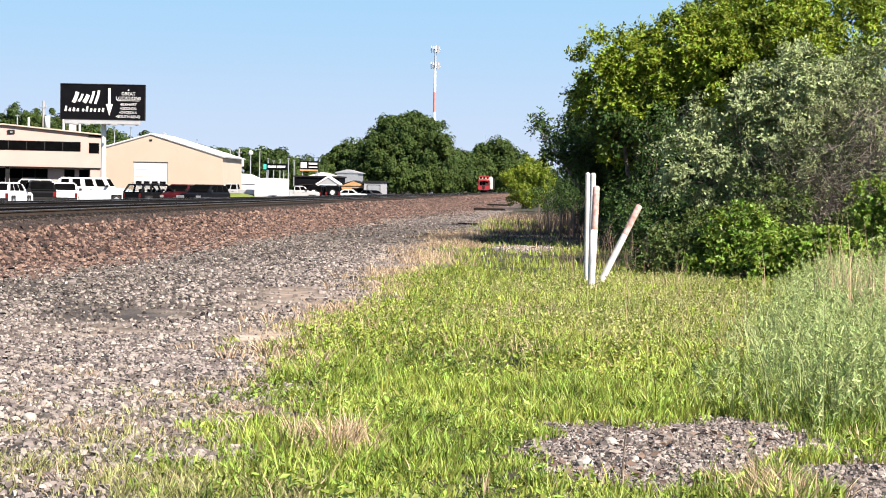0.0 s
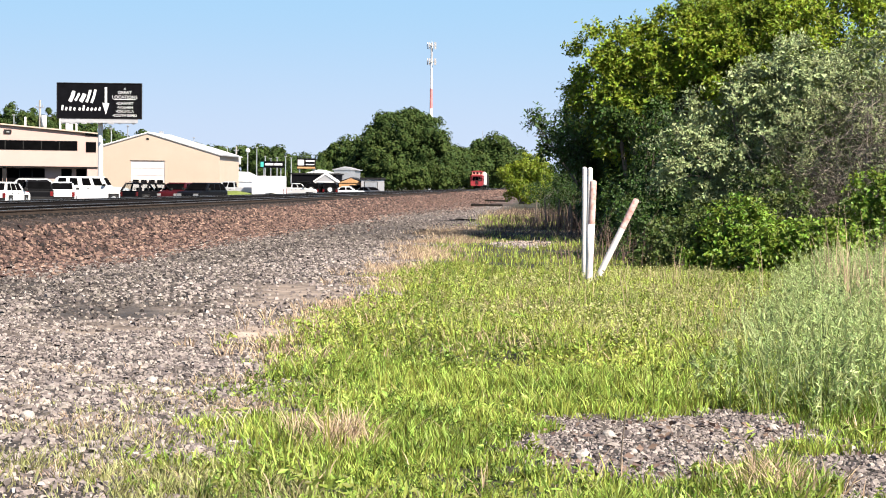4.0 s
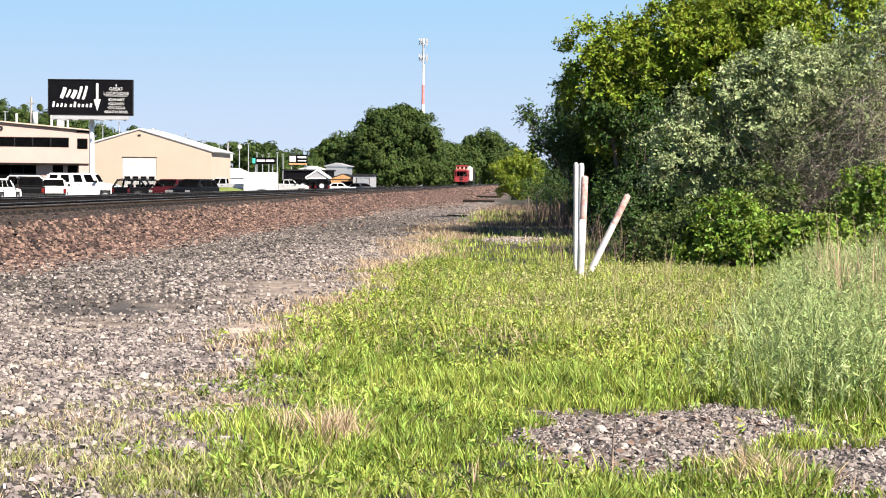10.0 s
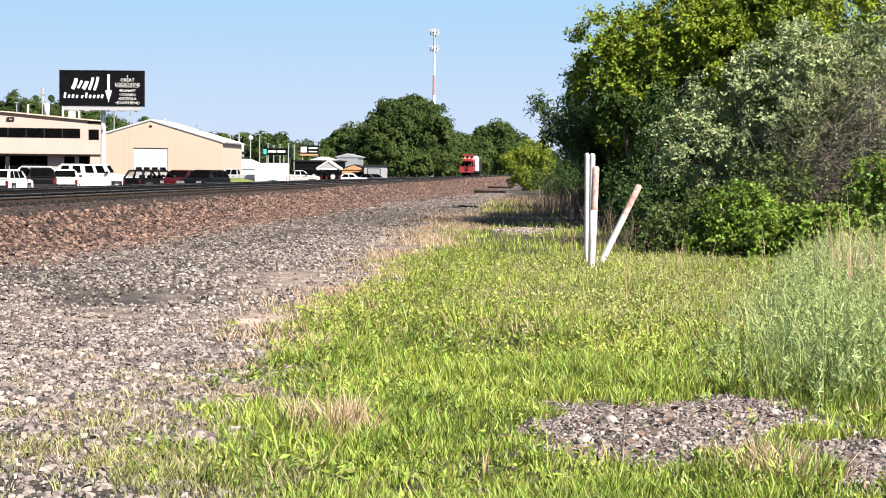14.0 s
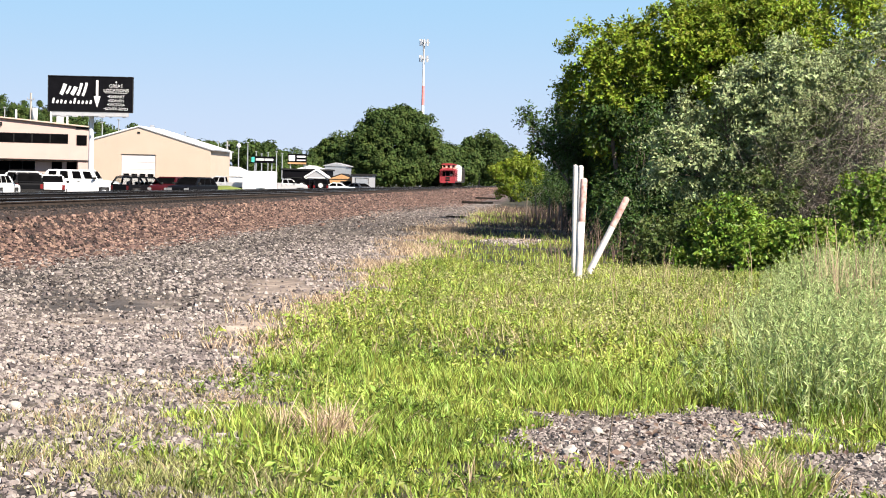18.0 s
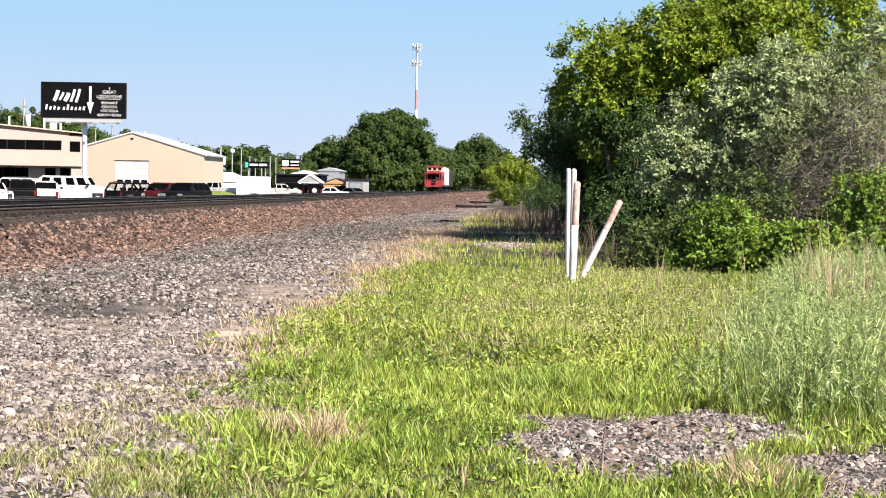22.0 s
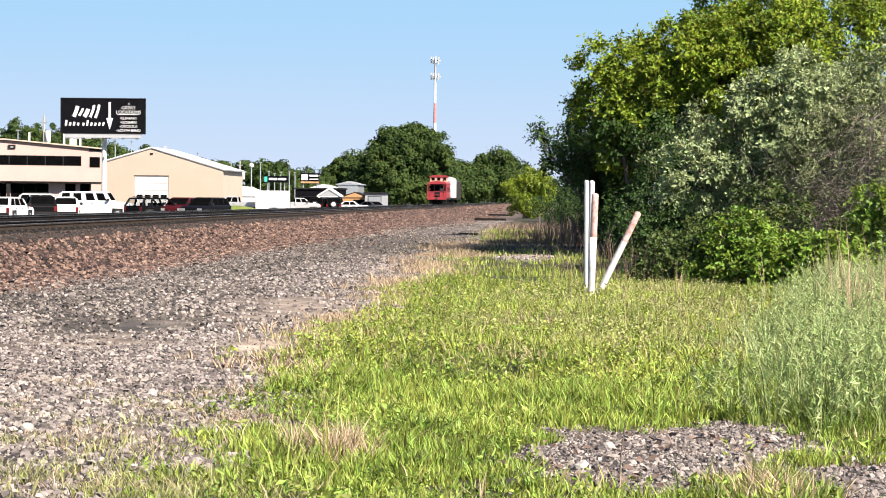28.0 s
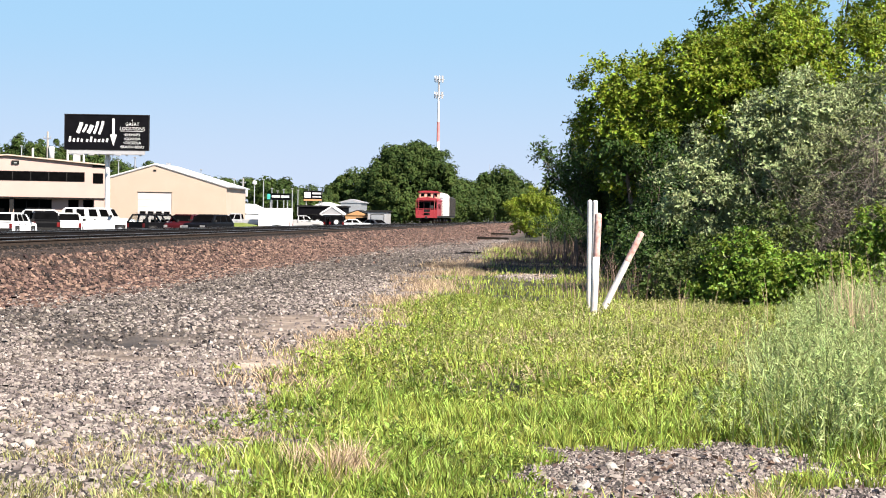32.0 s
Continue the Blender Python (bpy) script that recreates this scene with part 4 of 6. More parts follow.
def tree(name, base, lobes, clumps, per, spread, leaf, material, label, category="tree", stems=1, trunk_r=0.15, group="", shell=0.35, shoots=0, broad=0.55, facing=0.9):
    """Trunk, limbs towards the lobes and a crown of single leaves. Lobes are given from the base. With shoots, that many to a clump carry the leaves."""
    t = thing(name, pose(*base), label, category, group)
    high = max(l[2] for l in lobes)
    fork = Vector((0, 0, max(0.25, min(l[2] - l[5] * 0.4 for l in lobes))))
    for k in range(stems):
        a = k * 2.4
        off = Vector((math.cos(a), math.sin(a), 0)) * (0.12 * (stems > 1))
        tube("trunk", t, "bark", [off * 2 + Vector((0, 0, -0.1)), off + fork * 0.5 + Vector((0.04, 0.03, 0)), fork + off * (1 + 2 * k)], [trunk_r * 1.25, trunk_r, trunk_r * 0.8], 9)
    for k, l in enumerate(lobes[:9]):
        c = Vector(l[:3])
        mid = fork.lerp(c, 0.5) + Vector((RNG.normal(0, 0.1), RNG.normal(0, 0.1), 0.1)) * high * 0.12
        bm = bmesh.new()
        add_tube(bm, [fork, mid, c], [trunk_r * 0.6, trunk_r * 0.4, trunk_r * 0.15], 7)
        for j in range(7):
            q = mid.lerp(c, RNG.uniform(0, 1))
            tip = c + Vector(tuple(unit(RNG.normal(0, 1, 3)) * np.array(l[3:]) * 0.85))
            add_tube(bm, [q, q.lerp(tip, 0.5) + Vector((0, 0, 0.1)), tip], [trunk_r * 0.2, trunk_r * 0.12, trunk_r * 0.05], 5)
        part("limb", bm, "bark", t)
    if shoots:
        p, axis, face = sprays(lobes, clumps, shoots, per, spread, leaf, shell)
        leaves_along("crown", p, axis, face, leaf, leaf * broad, material, t)
    else:
        p, out = crown_points(lobes, clumps, per, spread, shell)
        leaves_mesh("crown", p, out, leaf, leaf * broad, material, t, facing=facing)
    return t


# tall yellow-green tree behind the shrubs
tree("tree", (3.1, 48.2, 0), [(0.5, 0, 4.9, 2.2, 1.9, 1.8), (-1.05, 0, 4.35, 1.35, 1.4, 1.3), (2.6, 0, 5.1, 2.3, 1.9, 1.8), (0.9, 0, 5.75, 1.75, 1.5, 1.1), (4.63, 0, 6.3, 2.1, 1.7, 1.8), (-1.15, 0, 5.3, 1.2, 1.2, 1.05), (2.6, 0, 6.1, 1.8, 1.5, 1.1), (-1.0, 0, 3.3, 1.0, 1.1, 0.8), (2.2, -1.0, 5.4, 1.8, 1.2, 1.2), (3.6, -0.8, 5.9, 1.5, 1.2, 1.2)],
     370, 7, 0.40, 0.135, "leaf_yellow", "broad tree with yellow-green leaves behind the shrubs", stems=3, trunk_r=0.14, shell=0.6, shoots=26, broad=0.5)
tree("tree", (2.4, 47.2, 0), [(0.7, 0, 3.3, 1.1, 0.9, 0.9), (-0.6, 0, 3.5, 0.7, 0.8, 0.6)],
     36, 6, 0.40, 0.16, "leaf_shaded", "slender dark green tree before the broad crown", stems=2, trunk_r=0.07, shoots=16, broad=0.5)
# added out of sight behind the crown; its shadow darkens the ground beyond
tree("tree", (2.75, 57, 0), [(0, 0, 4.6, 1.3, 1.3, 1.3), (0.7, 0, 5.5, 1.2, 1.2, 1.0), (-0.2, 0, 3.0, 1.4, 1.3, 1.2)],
     120, 100, 0.4, 0.15, "leaf_shaded", "dense dark tree added unseen behind the broad crown to cast shade", stems=2, trunk_r=0.1)
# the broad crown's shaded lower lobes, built apart with darkened leaf colour
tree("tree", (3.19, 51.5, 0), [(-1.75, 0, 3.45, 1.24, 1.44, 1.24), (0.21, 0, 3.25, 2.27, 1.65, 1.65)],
     150, 110, 0.36, 0.12, "leaf_shaded", "low tree under the broad crown, its shade put into dark leaves", stems=2, trunk_r=0.09)
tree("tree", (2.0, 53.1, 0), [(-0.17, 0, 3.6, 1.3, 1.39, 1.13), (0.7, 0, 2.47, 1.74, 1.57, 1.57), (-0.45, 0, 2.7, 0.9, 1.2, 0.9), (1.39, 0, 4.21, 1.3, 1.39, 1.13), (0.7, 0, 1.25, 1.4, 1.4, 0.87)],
     400, 110, 0.36, 0.12, "leaf_shaded", "leafy tree, its own shade put into dark green leaves", stems=2, trunk_r=0.13)
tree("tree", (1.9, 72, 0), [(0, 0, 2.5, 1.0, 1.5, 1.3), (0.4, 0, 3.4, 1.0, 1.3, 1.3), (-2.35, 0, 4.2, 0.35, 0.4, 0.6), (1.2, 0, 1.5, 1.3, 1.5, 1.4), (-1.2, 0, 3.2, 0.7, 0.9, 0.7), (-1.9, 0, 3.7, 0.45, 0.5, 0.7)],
     110, 6, 0.42, 0.17, "leaf_shaded", "slim dark green tree with loose top shoots", stems=2, trunk_r=0.09, shoots=14, broad=0.5)
tree("tree", (9.4, 56, 0), [(0, 0, 6.0, 3.0, 2.2, 2.4), (-2.4, 0, 7.8, 2.0, 1.8, 1.5), (-2.9, 0, 9.0, 1.4, 1.4, 1.5), (2.6, 0, 7.2, 2.6, 2.0, 2.2), (0.4, 0, 9.2, 2.4, 1.8, 1.7), (0, 0, 3.2, 3.0, 2.0, 2.0)],
     240, 6, 0.46, 0.16, "leaf_yellow", "tall green tree at the back of the thicket", stems=1, trunk_r=0.2, shoots=26, broad=0.5)
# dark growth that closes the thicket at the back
tree("tree", (6.2, 61, 0), [(0, 0, 5.6, 2.6, 2.0, 2.2), (-1.6, 0, 5.0, 1.8, 1.8, 2.0), (2.4, 0, 5.0, 2.2, 2, 2.4), (0, 0, 2.6, 2.4, 2.0, 2.0)], 170, 90, 0.5, 0.2, "leaf_shaded", "tall dark green tree inside the thicket", stems=2, trunk_r=0.14)
# raised behind the broad crown, unseen, to keep sun off the slim tree
tree("tree", (5.2, 70, 0), [(0, 0, 5.4, 2.6, 2.0, 2.4), (2.6, 0, 4.4, 2.4, 2, 2.6), (-1.4, 0, 4.6, 1.8, 1.8, 2.2), (0, 0, 2.4, 3.0, 2, 2.2)], 190, 90, 0.6, 0.22, "leaf_shaded", "dark green tree at the back of the thicket", stems=2, trunk_r=0.14)
tree("tree", (11.5, 70, 0), [(0, 0, 3.4, 3.4, 2.0, 3.0), (3.0, 0, 5.4, 2.4, 2, 2.6), (-2.4, 0, 3.0, 2.4, 1.8, 2.4)], 150, 90, 0.6, 0.22, "leaf_shaded", "dark green tree at the back of the thicket", stems=2, trunk_r=0.14)
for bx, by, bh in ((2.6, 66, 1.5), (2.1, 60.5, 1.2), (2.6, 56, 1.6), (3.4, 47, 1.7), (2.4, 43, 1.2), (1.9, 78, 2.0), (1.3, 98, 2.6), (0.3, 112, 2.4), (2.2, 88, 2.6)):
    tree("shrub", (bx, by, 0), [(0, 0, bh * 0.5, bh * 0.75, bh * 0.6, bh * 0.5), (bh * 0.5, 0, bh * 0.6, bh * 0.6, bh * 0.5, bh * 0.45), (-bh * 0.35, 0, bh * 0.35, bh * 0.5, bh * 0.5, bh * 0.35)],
         70, 70, 0.26, 0.11, "leaf_shaded", "low dark green shrub in the shade of the trees", "shrub", 3, 0.03, "shrubs under the trees")
tree("shrub", (2.75, 45.5, 0), [(0, 0, 1.4, 0.9, 0.8, 0.9), (0.2, 0, 2.6, 0.8, 0.7, 0.8), (-0.7, 0, 1.1, 0.7, 0.7, 0.7), (0.1, 0, 3.5, 0.6, 0.6, 0.5)], 110, 80, 0.28, 0.1, "leaf_shaded", "dark green shrub before the broad tree's trunks", "shrub", 3, 0.04, "shrubs under the trees")
# silvery shrubs in front
tree("shrub", (4.4, 36, 0), [(0, 0, 2.6, 1.4, 1.2, 1.1), (-1.0, 0, 2.0, 0.9, 0.9, 0.8), (1.2, 0, 3.1, 1.4, 1.2, 1.1), (0.4, 0, 1.4, 1.5, 1.2, 0.9), (-0.4, 0, 3.4, 1.0, 0.9, 0.75), (-1.5, 0, 2.7, 0.5, 0.6, 0.4), (0.7, 0, 3.9, 1.1, 1.0, 0.75)],
     165, 12, 0.36, 0.105, "leaf_olive", "silvery green shrub with small narrow leaves", "shrub", 4, 0.06, shoots=17, broad=0.46)
tree("shrub", (6.5, 37, 0), [(0, 0, 3.5, 1.5, 1.2, 1.2), (-0.9, 0, 4.2, 1.0, 1.0, 0.8), (1.0, 0, 4.5, 1.4, 1.2, 1.1), (0.2, 0, 2.0, 1.7, 1.2, 1.2), (1.4, 0, 2.7, 1.3, 1.2, 1.3)],
     135, 12, 0.38, 0.105, "leaf_olive", "tall silvery green shrub with small narrow leaves", "shrub", 4, 0.07, shoots=17, broad=0.46)
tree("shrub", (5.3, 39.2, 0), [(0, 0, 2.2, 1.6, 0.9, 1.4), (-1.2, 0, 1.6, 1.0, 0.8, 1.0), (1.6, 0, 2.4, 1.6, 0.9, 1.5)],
     120, 90, 0.32, 0.11, "leaf_shaded", "dark green shrub inside the thicket", "shrub", 3, 0.04, "shrubs under the trees")


def twiggy_shrub(base, width, low, high, count, leafy):
    """A half-bare shrub of crossing twigs with few leaves."""
    t = thing("shrub", pose(*base), "half-bare shrub of grey-brown crossing twigs", "shrub")
    for k in range(8):
        root = Vector((RNG.normal(0, 0.25), RNG.normal(0, 0.15), 0.0))
        heart = Vector((RNG.uniform(-width, width) * 0.75, RNG.uniform(-0.4, 0.4), RNG.uniform(low, high * 0.85)))
        bm = bmesh.new()
        add_tube(bm, [root, root.lerp(heart, 0.5) + Vector((0, 0, 0.3)), heart], [0.035, 0.024, 0.012], 6)
        branch = part("branch", bm, "twig", t)
        n = count // 8
        f = RNG.uniform(0.3, 1.05, (n, 1))
        a = np.array(root) + (np.array(heart) - np.array(root)) * f + RNG.normal(0, 1, (n, 3)) * [0.38, 0.28, 0.3]
        m = a + RNG.normal(0, 1, (n, 3)) * [0.30, 0.2, 0.2] + [0, 0, 0.09]
        b = m + (m - a) * 0.6 + RNG.normal(0, 1, (n, 3)) * [0.2, 0.15, 0.16]
        a[:, 2], m[:, 2], b[:, 2] = np.maximum(a[:, 2], 0.1), np.maximum(m[:, 2], 0.12), np.maximum(b[:, 2], 0.1)
        tagged(shoots_mesh("brushwood", np.concatenate([a, m]), np.concatenate([m, b]), 0.0075, "twig", branch), kind="stuff")
    p, axis, face = sprays([(0, 0, (low + high) / 2, width, 0.8, (high - low) / 2), (0, 0, low, width, 0.7, low * 0.8)], leafy, 7, 11, 0.3, 0.07)
    tagged(leaves_along("foliage", p, axis, face, 0.07, 0.028, "leaf_dusky", t), kind="stuff")


twiggy_shrub((6.2, 34.0, 0), 1.5, 1.2, 3.9, 1500, 110)
twiggy_shrub((7.0, 35.0, 0), 1.1, 2.2, 4.9, 800, 90)


def undergrowth(base, lobes, clumps, leaf, material, label, stems=4):
    """Low broad-leaved growth: shoots with single flat leaves."""
    tree("undergrowth", base, lobes, int(clumps * 1.7), 8, 0.26, leaf * 0.72, material, label, "undergrowth", stems, 0.02, shoots=8, broad=0.68)


undergrowth((3.5, 30.6, -0.05), [(0, 0, 0.95, 0.55, 0.5, 0.5), (0.45, 0, 0.6, 0.6, 0.6, 0.45), (-0.4, 0, 0.45, 0.5, 0.5, 0.4), (0, 0, 0.3, 0.8, 0.5, 0.3)], 80, 0.115, "leaf_bright", "fresh green broad-leaved undergrowth", 5)
undergrowth((2.45, 31.2, -0.05), [(0, 0, 0.55, 0.7, 0.5, 0.4), (0.4, 0, 0.75, 0.45, 0.5, 0.3), (-0.4, 0, 0.35, 0.4, 0.5, 0.3)], 46, 0.10, "leaf_mid", "green undergrowth beside the posts")
undergrowth((4.5, 29.8, -0.05), [(0, 0, 0.5, 0.9, 0.6, 0.42), (0.8, 0, 0.45, 0.6, 0.6, 0.4), (-0.6, 0, 0.4, 0.5, 0.6, 0.38), (0.3, 0, 0.72, 0.6, 0.5, 0.3)], 105, 0.12, "leaf_bright", "low fresh green broad-leaved undergrowth", 5)
undergrowth((6.05, 31, 0), [(0, 0, 1.5, 0.45, 0.5, 0.32), (0.5, 0, 1.7, 0.5, 0.5, 0.35), (0.2, 0, 0.6, 0.7, 0.6, 0.45), (0.6, 0, 1.0, 0.6, 0.5, 0.4)], 60, 0.12, "leaf_bright", "fresh green sapling at the thicket's edge", 3)
undergrowth((7.2, 34.8, 0), [(0, 0, 0.9, 1.4, 0.9, 0.9), (1.2, 0, 1.5, 1.0, 0.9, 1.0), (-1.3, 0, 0.7, 1.0, 0.8, 0.7)], 70, 0.11, "leaf_mid", "green undergrowth below the twiggy shrub")
undergrowth((2.2, 36, 0), [(0, 0, 0.6, 1.1, 0.9, 0.6), (1.2, 0, 0.8, 1.0, 0.9, 0.7), (-0.3, 0, 1.2, 0.7, 0.7, 0.6)], 70, 0.10, "leaf_shaded", "low dark green undergrowth beneath the shrubs")
undergrowth((3.6, 32.6, 0), [(0, 0, 0.7, 1.4, 0.6, 0.6), (1.6, 0, 0.9, 1.3, 0.6, 0.7), (0.6, 0, 1.5, 0.5, 0.5, 0.4)], 75, 0.11, "leaf_mid", "green undergrowth at the foot of the silvery shrub")
# the bright shrub beside the track
tree("shrub", (-2.3, 150, 0), [(0, 0, 2.3, 1.9, 1.4, 1.6), (0.9, 0, 3.6, 1.4, 1.0, 1.1), (-0.9, 0, 3.2, 1.1, 1.0, 1.0), (0.4, 0, 1.1, 1.9, 1.3, 1.1), (1.6, 0, 2.6, 1.4, 1.2, 1.3)],
     150, 80, 0.42, 0.22, "leaf_lime", "rounded yellow-green shrub beside the track", "shrub", 3, 0.07)
tree("tree", (2.2, 125, 0), [(0, 0, 2.6, 1.9, 1.8, 1.8), (1.2, 0, 4.0, 1.8, 1.7, 1.6), (2.5, 0, 5.5, 2.2, 1.8, 1.8)],
     140, 80, 0.5, 0.2, "leaf_shaded", "dark green tree further down the line", stems=1, trunk_r=0.14)

FAR = (((-29.7, 325), [(1.4, 0, 11.4, 5.4, 5, 4.4), (-4.0, 0, 8.8, 4.2, 4.4, 4.4), (5.8, 0, 10.6, 4.2, 4.4, 4.2), (-1.7, -2, 5.2, 5.0, 4.4, 4.8), (6.4, 0, 6.8, 4.2, 4, 5.2), (-1.2, 0, 12.9, 3.4, 3.2, 2.4), (3.4, 0, 13.9, 3.8, 3.2, 2.4), (2.5, -2, 3.6, 5.0, 4, 3.4), (-5.6, 0, 5.0, 3.6, 4, 4.6)], 720),
       ((-41.5, 345), [(0, 0, 7.6, 4.4, 4, 3.4), (-3.4, 0, 5.6, 3.6, 4, 3.2), (2.5, 0, 5.0, 4, 4, 4)], 260),
       ((-21.6, 345), [(0, 0, 5.2, 2.6, 3.2, 3.8), (-2.4, 0, 6.4, 2.6, 3, 3.2), (-2.0, 0, 4.0, 3, 3, 3.6)], 260),
       ((-26.5, 430), [(0, 0, 7.2, 4.2, 4, 4.2), (3.2, 0, 5.8, 2.8, 3.4, 4.8), (-3, 0, 7.2, 3.6, 3.6, 4.0)], 280),
       ((-29.5, 560), [(0, 0, 8.0, 5.0, 4, 6.0), (5, 0, 7.0, 4.2, 4, 6.0), (-5, 0, 7.5, 4.5, 4, 5.5)], 260),
       ((-32, 900), [(0, 0, 13, 8, 5, 9), (7.0, 0, 13, 6, 5, 9), (-8, 0, 13, 8, 5, 8), (4.6, 0, 24, 7.0, 5, 3.6), (-2.4, 0, 23, 5.2, 4, 3.6), (14, 0, 14, 7, 5, 9), (22, 0, 11, 7, 5, 8)], 380),
       ((-60, 760), [(0, 0, 9, 9, 5, 6), (10, 0, 8, 8, 5, 6), (-10, 0, 9, 8, 5, 6)], 220),
       ((-98, 300), [(0, 0, 8.0, 6, 5, 6.0), (6, 0, 9.6, 5, 5, 5.6), (-6, 0, 9.2, 5, 5, 5), (1, 0, 12.6, 4, 4, 3)], 300),
       ((-86, 305), [(0, 0, 7.4, 6, 5, 5.6), (4, 0, 6.6, 5, 5, 4.4), (-4, 0, 9.2, 5, 5, 5.2)], 240),
       ((-91, 301), [(0, 0, 7.0, 5, 5, 4.8), (-4, 0, 8.6, 4.5, 5, 4.2), (4, 0, 6.6, 4.5, 5, 4.2), (-2, 0, 10.5, 3.4, 4, 2.6)], 240),
       ((-78, 290), [(0, 0, 6.0, 5, 5, 4.6), (5, 0, 6.6, 4, 5, 3.8), (-5, 0, 7.2, 4, 5, 4.2)], 200),
       ((-61, 320), [(0, 0, 4.6, 6, 5, 3.8), (6, 0, 4.4, 5, 5, 3.9), (-6, 0, 5.2, 5, 5, 4.2)], 330),
       ((-51, 310), [(0, 0, 4.2, 4, 5, 3.5), (4, 0, 3.6, 3.4, 4, 3.2), (-3, 0, 4.8, 3.4, 4, 3.4), (8, 0, 2.4, 3.2, 4, 2.0)], 300))
for (fx, fy), lobes, clumps in FAR:
    s = fy / 325
    tree("tree", (fx, fy, 0), lobes, int(clumps * (0.8 if clumps > 600 else 0.6)), 105, 1.15 * s, 0.54 * s, "leaf_far", facing=3.0, shell=0.5, broad=0.7, label="large dense green tree beyond the track", stems=1, trunk_r=0.35, group="trees beyond the track")


def far_woods():
    """The wooded skyline that closes the distance."""
    n = 900
    x = RNG.uniform(-900, 500, n)
    y = 950 + RNG.uniform(0, 160, n) + np.abs(x + 100) * 0.1
    h = 13 + 4 * wobble(x, y, 0.01) + RNG.uniform(-2, 3, n)
    y = np.where((x > -48) & (x < -6), y + 110, y)
    per = 36
    c = np.repeat(np.stack([x, y, h * 0.5], 1), per, 0)
    d = unit(RNG.normal(0, 1, (n * per, 3)))
    p = c + d * RNG.uniform(0.7, 1.05, (n * per, 1)) * np.repeat(np.stack([h * 0.45, h * 0.45, h * 0.5], 1), per, 0)
    p[:, 2] = np.maximum(p[:, 2], 0.3)
    ob = leaves_mesh("far_woods", p, d, 2.8, 2.1, "leaf_far", None)
    tagged(ob, "distant green woods along the skyline", "woods", kind="stuff")


far_woods()


# ---- grass, weeds and stones ----
def scatter(n, x0, x1, y0, y1):
    return RNG.uniform(x0, x1, n), RNG.uniform(y0, y1, n)


def rooted(x, y):
    return np.stack([x, y, ground_height(x, y) - 0.01], 1)


def in_view(x, y, margin=0.6):
    """Keeps to the wedge of ground before the place where one stands."""
    return (x > -0.40 * y - margin) & (x < 0.23 * y + margin)


def lawn(label, n, x0, x1, y0, y1, height, width, material, chance, lean=0.4, category="grass", tuft=10, spread=0.035):
    """Blades in tufts that lean outwards."""
    x, y = scatter(n // tuft, x0, x1, y0, y1)
    keep = in_view(x, y) & (RNG.uniform(0, 1, len(x)) < chance(x, y))
    x, y = x[keep], y[keep]
    h = height(x, y) if callable(height) else np.full(len(x), height)
    h = np.repeat(h * RNG.uniform(0.5, 1.45, len(x)), tuft)
    off = RNG.normal(0, spread, (len(h), 2)) * (1 + np.repeat(y, tuft)[:, None] * 0.02)
    x, y = np.repeat(x, tuft) + off[:, 0], np.repeat(y, tuft) + off[:, 1]
    ob = blades_mesh("grass" if category == "grass" else category.replace(" ", "_"), rooted(x, y), h, width, material, lean, away=off)
    return tagged(ob, label, category, kind="stuff")


def green(x, y):
    return (1 - 0.85 * blob(x, y, 0.78, 25.6, 0.45, 1.5)) * np.clip(1.05 - stoniness(x, y) * 1.06, 0.0, 1) * (0.86 + 0.14 * wobble(x, y, 1.4)) * (1 - 0.75 * blob(x, y, -1.28, 10.0, 0.22, 0.35))


def tall(x, y):
    """How far the tall growth on the thicket's side has taken over."""
    return 1 / (1 + np.exp(np.clip(-(x - 0.19 * y + 0.95 - 0.22 * wobble(x, y, 0.9) - 0.12 * wobble(x, y, 3.1)) * 6.0, -50, 50))) / (1 + np.exp(np.clip((11.3 - y + 0.3 * wobble(x, y, 1.3)) * 5, -50, 50)))


def short_height(x, y):
    h = 0.10 + 0.05 * wobble(x, y, 0.9) + 0.035 * wobble(x, y, 3.3) + 0.08 * tall(x, y) + 0.0012 * np.clip(y - 10, 0, 25)
    return np.maximum(h * (1 - 0.45 * np.clip(stoniness(x, y), 0, 1)), 0.03)


def patchy(s, cut=0.0):
    return lambda x, y: green(x, y) * np.clip(wobble(x, y, s) * 1.2 + 0.5 - cut, 0.04, 1)


lawn("short bright green grass with bent blades", 270000, -4, 4.6, 6.5, 16, lambda x, y: short_height(x, y) * 0.9, 0.0095, "grass_near", lambda x, y: green(x, y) * np.clip(15.2 - y + 1.2 * wobble(x, y, 1.3), 0, 1), 0.55, tuft=18, spread=0.032)
lawn("bright green grass reaching to the posts", 160000, -4.5, 7.5, 13, 31, lambda x, y: short_height(x, y) * 0.98, 0.0115, "grass", lambda x, y: green(x, y) * np.clip(y - 14.2 - 1.2 * wobble(x, y, 1.3), 0, 1), 0.6, tuft=16, spread=0.045)
lawn("green grass along the stone strip", 60000, -5, 8, 31, 90, lambda x, y: 0.13 + 0.05 * wobble(x, y, 0.8), 0.017, "grass", lambda x, y: green(x, y) * 0.9 * np.clip(np.abs(y - 57 + 2 * wobble(x, y, 0.6)) / 9 - 0.4, 0.1, 1), spread=0.08)
lawn("taller seeding grass standing in loose bunches", 9000, -2.6, 5, 8, 30, lambda x, y: 0.25 + 0.07 * wobble(x, y, 2.0), 0.009, "grass", patchy(2.3, 0.4), 0.45, tuft=6)
